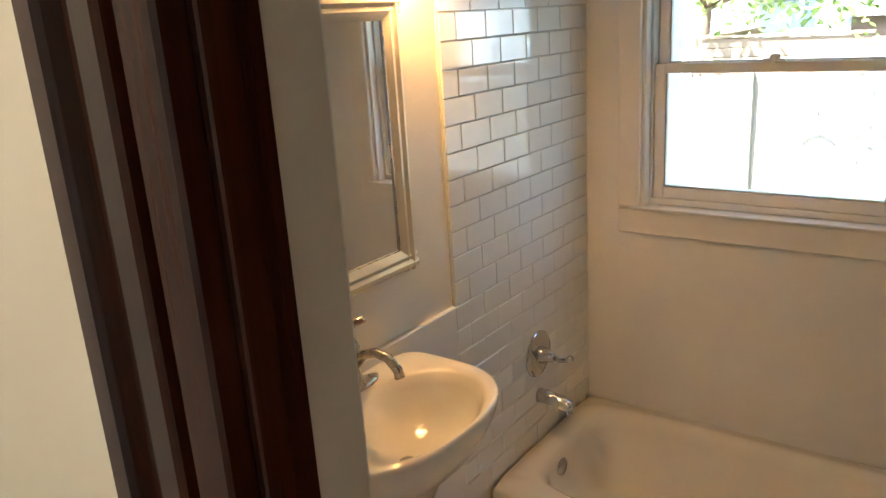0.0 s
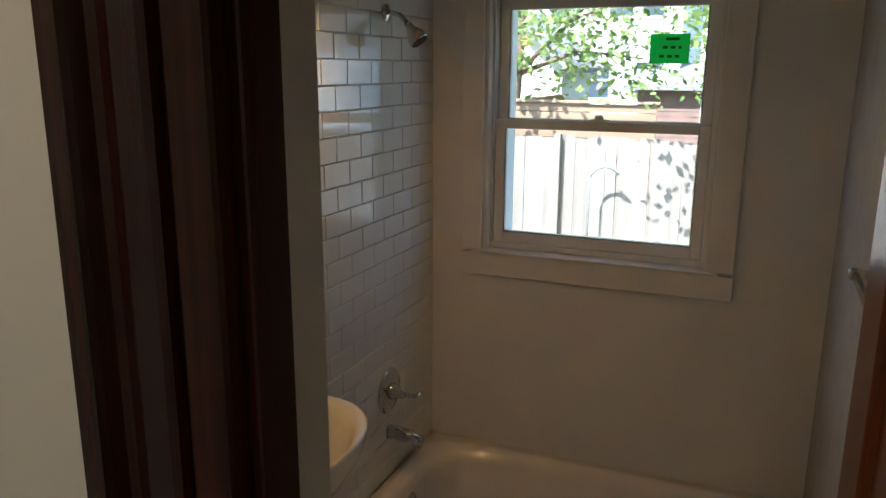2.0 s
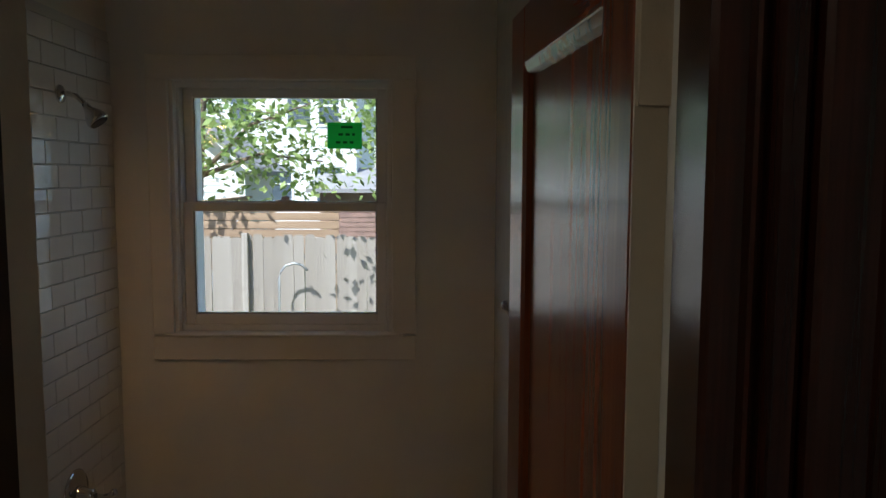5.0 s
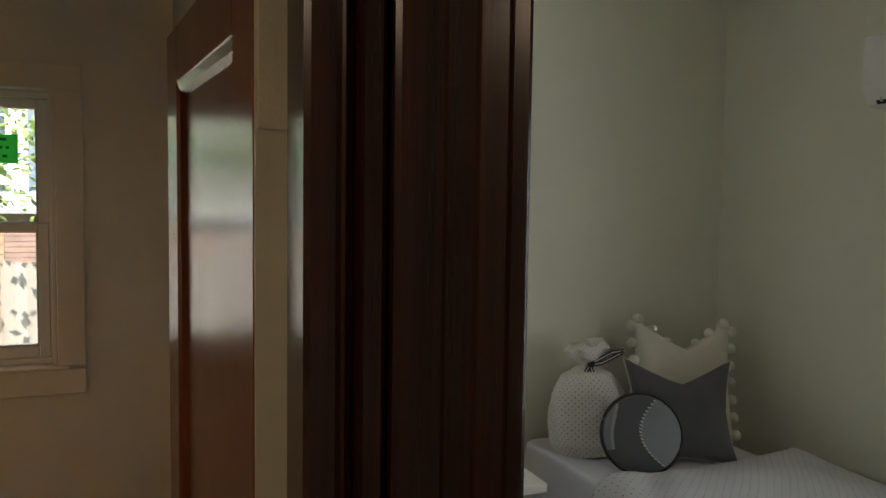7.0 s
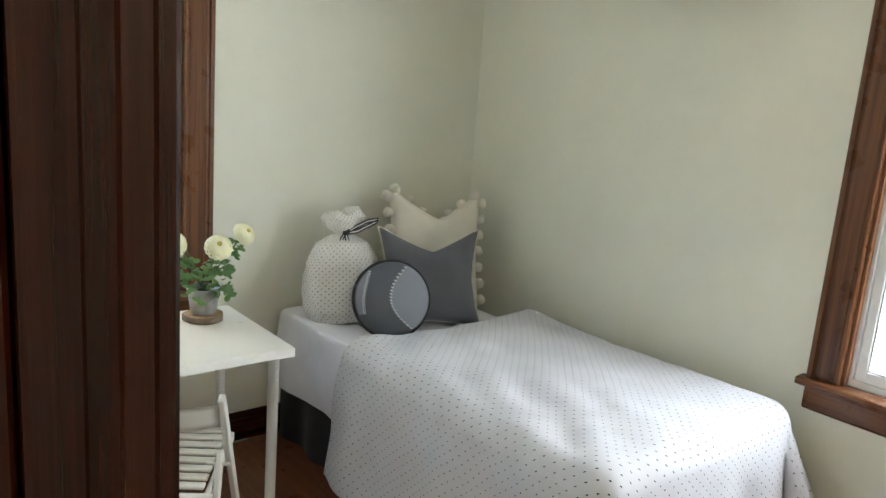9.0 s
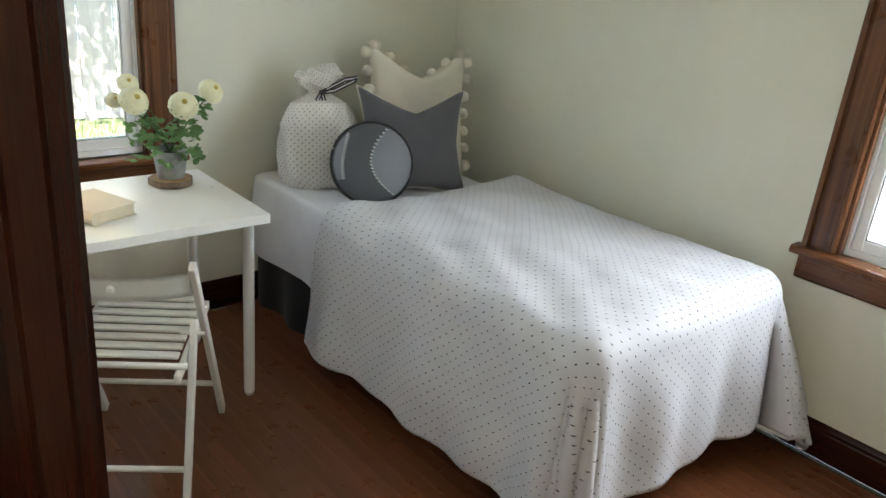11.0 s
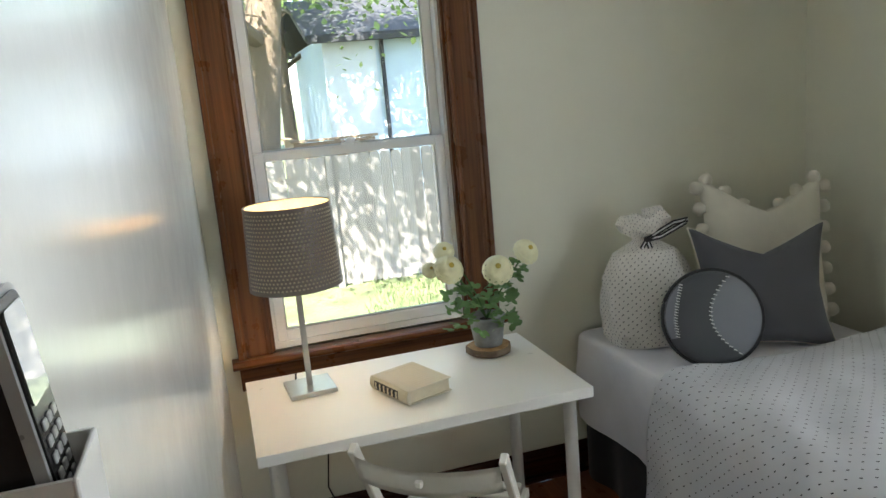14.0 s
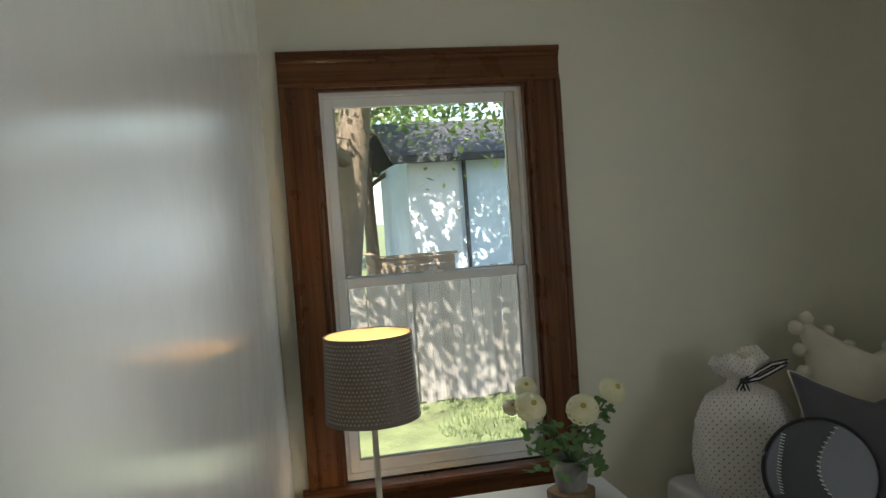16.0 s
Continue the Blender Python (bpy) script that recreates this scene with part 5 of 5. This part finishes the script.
        for i in range(13):
            t = -2.3 + 4.6 * i / 12
            q = s * (1.0 if i % 4 == 2 else 0.55 if i % 4 == 0 else 0.85)
            ring.append(bm.verts.new((q * math.cos(t), q * math.sin(t), -0.25 * q * abs(math.sin(t)) + 0.1 * q)))
        for i in range(12):
            bm.faces.new((c0, ring[i], ring[i + 1]))
        part("leaf", turned(bm, Matrix.Translation(p) @ Matrix.Rotation(a + rng.uniform(-0.6, 0.6), 4, "Z") @ Matrix.Rotation(rng.uniform(-0.9, 0.9), 4, "Y") @ Matrix.Rotation(rng.uniform(-0.7, 0.7), 4, "X")), M["leaf"], ob)


flower_pot()


def air_conditioner():
    ob = thing("air_conditioner", (2.5, 0.66, 2.17), "white wall-mounted split air conditioner", "air conditioner")
    y0, y1, z0, z1 = 0.30, 1.02, 2.165, 2.45
    pts = [(2.599, z0 + 0.02), (2.599, z1), (2.425, z1), (2.405, z1 - 0.012), (2.398, z1 - 0.06), (2.398, z0 + 0.085), (2.406, z0 + 0.055)]
    part("body", prism(pts, "y", y0, y1), M["plastic"], ob)
    part("underside", prism([(2.599, z0 + 0.0195), (2.407, z0 + 0.0545), (2.425, z0 + 0.012), (2.46, z0), (2.599, z0)], "y", y0 + 0.006, y1 - 0.006), M["plastic"], ob)
    part("outlet", prism([(2.4055, z0 + 0.054), (2.404, z0 + 0.050), (2.423, z0 + 0.010), (2.426, z0 + 0.012)], "y", y0 + 0.05, y1 - 0.05), M["blackp"], ob, "dark air outlet slot")
    for i in range(14):
        y = y0 + 0.08 + i * 0.043
        part("louvre", box(2.404, 2.416, y, y + 0.005, z0 + 0.018, z0 + 0.046), M["silverp"], ob)
    part("flap", turned(box(-0.003, 0.003, y0 + 0.05, y1 - 0.05, -0.012, 0.030, 0.002), Matrix.Translation((2.407, 0, z0 + 0.036)) @ Matrix.Rotation(radians(-28), 4, "Y")), M["plastic"], ob)


air_conditioner()


def remote():
    ob = thing("remote_holder", (-0.03, -0.335, 1.39), "white plastic remote holder on the wall", "remote holder")
    x0, y0, y1 = -0.030, -0.378, -0.312
    part("back", box(-0.0475, x0 + 0.003, y0, y1, 1.412, 1.500, 0.001), M["plastic"], ob)
    part("front", box(x0 + 0.043, x0 + 0.046, y0, y1, 1.412, 1.484, 0.001), M["plastic"], ob)
    part("side", box(x0 + 0.003, x0 + 0.043, y0, y0 + 0.003, 1.412, 1.484), M["plastic"], ob)
    part("side", box(x0 + 0.003, x0 + 0.043, y1 - 0.003, y1, 1.412, 1.484), M["plastic"], ob)
    part("bottom", box(x0 + 0.003, x0 + 0.043, y0 + 0.003, y1 - 0.003, 1.412, 1.415), M["plastic"], ob)
    rc = thing("remote_control", (-0.01, -0.335, 1.394), "remote control with a silver rim and glossy screen in its holder", "remote control")
    m = Matrix.Translation((x0 + 0.028, -0.345, 1.4155)) @ Matrix.Rotation(radians(-6), 4, "Y") @ Matrix.Diagonal((1.1, 1.0, 0.90, 1.0))

    def slab(w, hgt, c, xa, xb):
        pts = []
        for cxx, cz, a0 in ((w - c, hgt - c, 0), (-w + c, hgt - c, 90), (-w + c, c, 180), (w - c, c, 270)):
            for k in range(7):
                a = radians(a0 + 15 * k)
                pts.append((cxx + c * math.cos(a), cz + c * math.sin(a)))
        return prism(pts, "x", xa, xb)
    part("case", turned(slab(0.024, 0.178, 0.014, -0.011, 0.004), m), M["blackp"], rc, "black back shell")
    part("rim", turned(slab(0.0245, 0.1785, 0.0145, 0.004, 0.010), m), M["silverp"], rc, "silver front rim")
    part("face", turned(slab(0.0205, 0.174, 0.011, 0.010, 0.0112), m), M["blackp"], rc)
    part("screen", turned(slab(0.018, 0.055, 0.004, 0.0, 0.0008), m @ Matrix.Translation((0.0112, 0, 0.113))), M["screen"], rc, "glossy display")
    for i in range(5):
        for j in range(3):
            b = box(0, 0.0014, -0.0035, 0.0035, -0.003, 0.003, 0.0006)
            part("button", turned(b, m @ Matrix.Translation((0.0112, -0.011 + 0.011 * j, 0.060 + 0.010 * i))), M["silverp"], rc)


remote()

# ---- baseboards ----
BB = [(0, 0), (0.018, 0), (0.018, 0.105), (0.014, 0.112), (0.016, 0.122), (0.010, 0.136), (0.0, 0.14)]


def baseboard(name, pts, axis, a, b, mt):
    setting(name, prism(pts, axis, a, b), M[mt], "dark-stained moulded baseboard", "baseboard")


baseboard("baseboard_north", [(2.0 - a, z) for a, z in BB], "x", 0.045, 2.58, "darkx")
baseboard("baseboard_east", [(2.60 - a, z) for a, z in BB], "y", -2.28, 2.0, "darky")
setting("baseboard_west", turned(prism([(a, z) for a, z in BB], "y", 0, 2.24), Matrix.Translation((-0.037, -0.295, 0)) @ Matrix.Rotation(radians(-1.9), 4, "Z")), M["darky"], "dark-stained moulded baseboard", "baseboard")
baseboard("baseboard_hall", [(-0.49 - a, z) for a, z in BB], "x", -1.99, -0.94, "darkx")

# ---- outside ----
GZ = -1.0
setting("ground", sheet_of(lambda u, v: (-300 + 600 * u, -300 + 600 * v, GZ + 0.0), 60, 60), M["grass"], "lawn and bare soil behind the house", "ground")


def lawn():
    rng = random.Random(3)
    vs, fs = [], []
    for k in range(26000):
        x, y = rng.uniform(-7, 6), rng.uniform(2.4, 9.9)
        if noise.noise(Vector((x * 0.5, y * 0.5, 1))) < -0.12 + 0.1 * rng.random():
            continue
        a, h, w = rng.random() * 6.28, rng.uniform(0.04, 0.13), rng.uniform(0.006, 0.014)
        lx, ly = rng.uniform(-0.05, 0.05), rng.uniform(-0.05, 0.05)
        i = len(vs)
        vs += [(x - w * math.cos(a), y - w * math.sin(a), GZ), (x + w * math.cos(a), y + w * math.sin(a), GZ), (x + lx, y + ly, GZ + h)]
        fs.append((i, i + 1, i + 2))
    me = bpy.data.meshes.new("lawn_grass")
    me.from_pydata(vs, [], fs)
    me.materials.append(M["blade"])
    tagged(new("lawn_grass", me), "patchy sunlit green lawn grass", "grass", "", "stuff")


lawn()


def fence():
    ob = thing("fence", (0, 10.0, GZ), "weathered grey board fence along the back of the yard", "fence")
    rng = random.Random(5)
    board = None
    for k in range(96):
        x = -8.0 + k * 0.152
        if board is None:
            board = part("board", prism([(-0.0745, 0.01), (0.0745, 0.01), (0.0745, 1.86), (0.048, 1.90), (-0.048, 1.90), (-0.0745, 1.86)], "y", -0.010, 0.010), M["fence"], None)
            me = board.data
        else:
            board = new("board", me)
        board.parent = ob
        board.location = (x, rng.uniform(-0.004, 0.004), rng.uniform(-0.02, 0.03))
        board.rotation_euler = (0, rng.uniform(-0.008, 0.008), 0)
    for z in (0.35, 1.55):
        part("rail", box(-8.1, 6.7, 10.011, 10.055, GZ + z, GZ + z + 0.09, 0.004), M["fence"], ob)
    for k in range(7):
        x = -8 + k * 2.4
        part("post", box(x, x + 0.09, 9.895, 9.985, GZ, GZ + 1.95, 0.006), M["fence"], ob)


fence()
brace = single("leaning_board", merge(bar((-4.6, 9.86, GZ + 0.01), (-4.75, 9.90, GZ + 1.72), 0.10, 0.03)), M["fence"], "loose weathered board leaning on the fence", "board")
single("garden_hoop", tube([(-2.62, 9.7, GZ)] + [(-2.62 + 0.22 * (1 - math.cos(a)), 9.7, GZ + 1.32 + 0.22 * math.sin(a)) for a in (0, 0.5, 1.0, 1.57, 2.1, 2.6)], 0.018, 8), M["zinc"], "bent metal garden hoop by the fence", "hoop", smooth=True)


def deck_box(name, x0, x1, y0, y1, z0, z1, label):
    ob = thing(name, ((x0 + x1) / 2, (y0 + y1) / 2, GZ), label, "deck")
    n = int((z1 - z0) / 0.14)
    for k in range(n):
        z = z0 + k * (z1 - z0) / n
        part("plank", box(x0, x1, y0, y0 + 0.03, z, z + (z1 - z0) / n - 0.012, 0.004), M["cedar"], ob)
        part("plank", box(x0, x0 + 0.03, y0 + 0.031, y1, z, z + (z1 - z0) / n - 0.012, 0.004), M["cedar"], ob)
    part("cap_rail", merge(box(x0 - 0.05, x1 + 0.05, y0 - 0.05, y0 + 0.10, z1, z1 + 0.04, 0.005), box(x0 - 0.05, x0 + 0.10, y0 + 0.101, y1, z1, z1 + 0.04, 0.005)), M["cedar"], ob)
    for x in (x0 + 0.04, (x0 + x1) / 2, x1 - 0.13):
        part("post", box(x, x + 0.09, y0 + 0.035, y0 + 0.125, GZ, z1 - 0.001), M["cedar"], ob)


deck_box("raised_deck", -4.35, -2.0, 11.6, 15.0, 0.2, 1.32, "raised cedar deck with a board rail beyond the fence")
deck_box("deck_rail", 1.45, 2.85, 12.3, 14.0, 0.0, 1.0, "orange-brown cedar deck rail beyond the fence")


def house(name, x0, x1, y0, y1, z1, peak, wall, roof, label, windows, ridge="x"):
    ob = thing(name, ((x0 + x1) / 2, (y0 + y1) / 2, GZ), label, "house")
    part("wall", box(x0, x1, y0, y1, GZ, z1), M[wall], ob)
    n = int((z1 - GZ) / 0.16)
    part("siding_boards", merge(*[prism([(y0 - 0.016, GZ + k * 0.16), (y0 - 0.002, GZ + k * 0.16 + 0.158), (y0 - 0.001, GZ + k * 0.16)], "x", x0, x1) for k in range(n)]), M[wall], ob)
    e = 0.4
    ym = (y0 + y1) / 2
    xm = (x0 + x1) / 2
    if ridge == "x":
        part("roof", merge(prism([(y0 - e, z1 - 0.10), (ym, peak), (ym, peak + 0.1), (y0 - e, z1 + 0.02)], "x", x0 - e, x1 + e), prism([(y1 + e, z1 - 0.10), (ym, peak), (ym, peak + 0.1), (y1 + e, z1 + 0.02)], "x", x0 - e, x1 + e)), M[roof], ob)
    else:
        part("gable", prism([(x0, z1), (x1, z1), (xm, peak - 0.02)], "y", y0, y0 + 0.1), M[wall], ob)
        part("roof", merge(prism([(x0 - e, z1 - 0.12), (xm, peak), (xm, peak + 0.1), (x0 - e, z1)], "y", y0 - e, y1 + e), prism([(x1 + e, z1 - 0.12), (xm, peak), (xm, peak + 0.1), (x1 + e, z1)], "y", y0 - e, y1 + e)), M[roof], ob)
    for wx, wz, ww, wh in windows:
        w = part("window", merge(box(wx - 0.08, wx, y0 - 0.05, y0 + 0.02, wz - 0.08, wz + wh + 0.08), box(wx + ww, wx + ww + 0.08, y0 - 0.05, y0 + 0.02, wz - 0.08, wz + wh + 0.08), box(wx, wx + ww, y0 - 0.05, y0 + 0.02, wz + wh, wz + wh + 0.08), box(wx, wx + ww, y0 - 0.06, y0 + 0.02, wz - 0.08, wz), box(wx, wx + ww, y0 - 0.04, y0 + 0.02, wz + wh / 2 - 0.03, wz + wh / 2 + 0.03)), M["siding"], ob)
        part("pane", box(wx, wx + ww, y0 - 0.022, y0 - 0.018, wz, wz + wh), M["pane"], w)
    return ob


g1 = house("garage", 2.62, 8.6, 15.5, 20.5, 2.95, 3.9, "garage", "roof", "pale blue-grey garage with a dark roof behind the fence", [])
part("downspout", tube([(3.85, 15.43, 2.9), (3.85, 15.43, GZ + 0.1)], 0.045, 8), M["roof"], g1)
part("gutter", box(2.25, 8.9, 15.02, 15.12, 2.80, 2.92, 0.01), M["roof"], g1)
# sunlight on this stretch of the garage wall, put in as a white panel
part("corner_board", box(2.60, 3.72, 15.46, 15.53, GZ, 2.94), M["siding"], g1)
house("white_house", -9.5, -3.2, 26, 34, 6.2, 8.6, "siding", "greyroof", "white-sided house with small windows beyond the trees", [(-7.6, 3.6, 0.8, 1.3), (-5.6, 3.6, 0.8, 1.3), (-4.5, 3.6, 0.7, 1.3), (-6.3, 0.9, 0.8, 1.2), (-4.6, 0.9, 0.9, 1.2)])
house("shed", -7.6, -4.9, 17, 20, 1.9, 3.2, "siding", "greyroof", "low white outbuilding with a grey shingle roof", [], "y")
house("brick_house", -4.2, 0.2, 24, 30, 1.35, 2.0, "brick", "greyroof", "low red brick building beyond the deck", [(-2.2, 0.2, 0.9, 0.8)])
def tree(name, base, height, trunk_r, crown, n_leaf, seed, label, lean_x=0.0, leaf=0.11, hang=()):
    rng = random.Random(seed)
    ob = thing(name, base, label, "tree", "trees behind the house")
    b = Vector(base)
    pts, rad = [], []
    for k in range(9):
        f = k / 8
        pts.append(b + Vector((lean_x * f + 0.10 * math.sin(3 * f + seed), 0.08 * math.sin(4 * f), height * f)))
        rad.append(trunk_r * (1 - 0.55 * f) * (1.35 if k == 0 else 1))
    trunk = part("trunk", tube(pts, rad, 18), M["bark"], ob, "ridged brown trunk", True)
    tips = []
    for k in range(11):
        s = pts[4 + k % 5]
        a = rng.random() * 6.28
        ln = crown * rng.uniform(0.55, 1.0)
        e = s + Vector((math.cos(a) * ln, math.sin(a) * ln, rng.uniform(-0.10, 0.55) * ln))
        m = s.lerp(e, 0.5) + Vector((0, 0, 0.12 * ln))
        part("limb", tube([s, m, e], [trunk_r * 0.34, trunk_r * 0.2, trunk_r * 0.07], 8), M["bark"], trunk, smooth=True)
        tips += [m, e, m.lerp(e, 0.5)]
        for q in range(3):
            t = m.lerp(e, rng.random()) + Vector((rng.uniform(-1, 1), rng.uniform(-1, 1), rng.uniform(-0.7, 0.4))) * crown * 0.28
            part("twig", tube([m.lerp(e, 0.5), t], [trunk_r * 0.07, trunk_r * 0.02], 5), M["bark"], trunk)
            tips.append(t)
    # long limbs that hang out over the yard
    for e in hang:
        e = Vector(e)
        m = pts[6].lerp(e, 0.55) + Vector((0, 0, 0.9))
        part("limb", tube([pts[6], m, e], [trunk_r * 0.3, trunk_r * 0.16, trunk_r * 0.04], 8), M["bark"], trunk, smooth=True)
        tips += [e] * 3 + [m.lerp(e, 0.6)] * 2
    vs, fs = [], []
    for k in range(n_leaf):
        c = tips[rng.randrange(len(tips))]
        p = c + Vector((rng.gauss(0, 1), rng.gauss(0, 1), rng.gauss(0, 0.75))) * crown * 0.14
        s = leaf * rng.uniform(0.6, 1.3)
        f = (p.z - b.z) / height
        if f < 0.72 and math.hypot(p.x - b.x - lean_x * f, (p.y - b.y) * 0.5) < crown * 0.2 or (f < 0.72 and p.y < b.y and abs(p.x - b.x - lean_x * f) < 2.2 * trunk_r):
            continue
        d = Vector((rng.gauss(0, 1), rng.gauss(0, 1), rng.gauss(-0.3, 0.7))).normalized()
        w = d.cross(Vector((rng.gauss(0, 0.4), rng.gauss(0, 0.4), 1))).normalized()
        i = len(vs)
        vs += [p, p + d * s * 0.5 + w * s * 0.30, p + d * s, p + d * s * 0.5 - w * s * 0.30]
        fs.append((i, i + 1, i + 2, i + 3))
    me = bpy.data.meshes.new("crown")
    me.from_pydata([v - b for v in vs], [], fs)
    me.materials.append(M["foliage"])
    cr = new("crown", me)
    cr.parent = ob
    return ob


tree("tree", (0.66, 11.7, GZ), 7.2, 0.40, 4.3, 46000, 11, "large tree with ridged trunk and hanging green leaves", 0.9, 0.12, [(1.0, 8.0, 3.9), (2.0, 7.6, 4.2), (2.9, 8.4, 3.6), (0.2, 8.6, 4.4), (1.6, 9.4, 3.5), (3.6, 9.6, 3.7), (2.6, 9.8, 4.6), (1.2, 6.9, 4.6), (2.3, 8.8, 4.4), (0.6, 7.4, 4.8), (3.2, 7.6, 4.4)])
tree("tree", (-4.9, 13.2, GZ), 5.5, 0.16, 2.7, 5500, 23, "slender green leafy tree behind the fence", 0.2, 0.17)
tree("tree", (-1.2, 14.6, GZ), 6.0, 0.16, 2.4, 4500, 31, "green leafy tree beside the deck", 0.0, 0.17)
tree("tree", (2.2, 19.0, GZ), 7.0, 0.2, 3.4, 9000, 41, "green leafy tree by the garage", 0.0, 0.2)
tree("tree", (-12, 38, GZ), 13, 0.4, 6.5, 9000, 51, "tall green tree in the distance", 0.0, 0.5)
tree("tree", (3, 40, GZ), 13, 0.4, 7.5, 9000, 61, "tall green tree in the distance", 0.0, 0.5)
tree("tree", (11.5, -2.5, GZ), 8, 0.3, 4.0, 7000, 71, "green tree beyond the side window", 0.0, 0.25)
house("neighbour_house", 9.0, 16.0, -6.0, 5.0, 4.0, 6.5, "siding", "greyroof", "white neighbouring house beside the yard", [], "x")


# ---- wall tiles and floor planks ----
def tiles():
    me = None
    rng = random.Random(2)
    tw, th, g = 0.152, 0.076, 0.0026
    part("grout", box(-1.6, -1.5945, 0.896, 1.779, 0.364, 2.30), M["grout"], bath_left, "pale grout bed")
    row = 0
    z = 0.366
    org = ORIGIN[bath_left]
    shapes = {}
    while z + th < 2.30:
        y = 0.898 - (tw / 2 if row % 2 else 0)
        while y < 1.777:
            a, b = max(y, 0.898), min(y + tw - g, 1.777)
            if b - a > 0.02:
                key = round(b - a, 3)
                if key not in shapes:
                    ob = part("tile", box(-0.0, 0.0075, 0, b - a, 0, th - g, 0.002), M["tile"], None)
                    shapes[key] = ob.data
                else:
                    ob = new("tile", shapes[key])
                ob.parent = bath_left
                ob.location = Vector((-1.5944, a, z)) - org
                ob.rotation_euler = (0, rng.uniform(-0.004, 0.004), rng.uniform(-0.004, 0.004))
            y += tw
        z += th
        row += 1


tiles()


def planks():
    floor = bpy.data.objects["floor"]
    rng = random.Random(4)
    org = ORIGIN[floor]
    shapes = {}
    w = 0.0575
    x = -0.15
    k = 0
    rest = []
    while x < 2.54:
        y = -0.9 - rng.random() * 0.6
        while y < 1.98:
            ln = rng.choice((0.55, 0.75, 0.95, 1.2))
            a, b = max(y, -0.9), min(y + ln, 1.985)
            if b - a > 0.05:
                key = round(b - a, 3)
                if key not in shapes:
                    ob = part("plank", box(0, w - 0.0008, 0, b - a - 0.0008, -0.0115, 0.0, 0.0006), M["plank"], None)
                    shapes[key] = ob.data
                else:
                    ob = new("plank", shapes[key])
                ob.parent = floor
                ob.location = Vector((x, a, rng.uniform(-0.0003, 0.0003))) - org
            y += ln
        x += w
    bm = merge(*[box(-1.99 + i * w, -1.99 + (i + 1) * w - 0.0008, -2.29, -0.905, -0.0115, -0.0005) for i in range(79)], *[box(-1.99 + i * w, -1.99 + (i + 1) * w - 0.0008, -0.905, -0.50, -0.0115, -0.0005) for i in range(31)])
    ob = part("far_planks", bm, M["plank"], floor)
    ob["kind"] = "stuff"


planks()
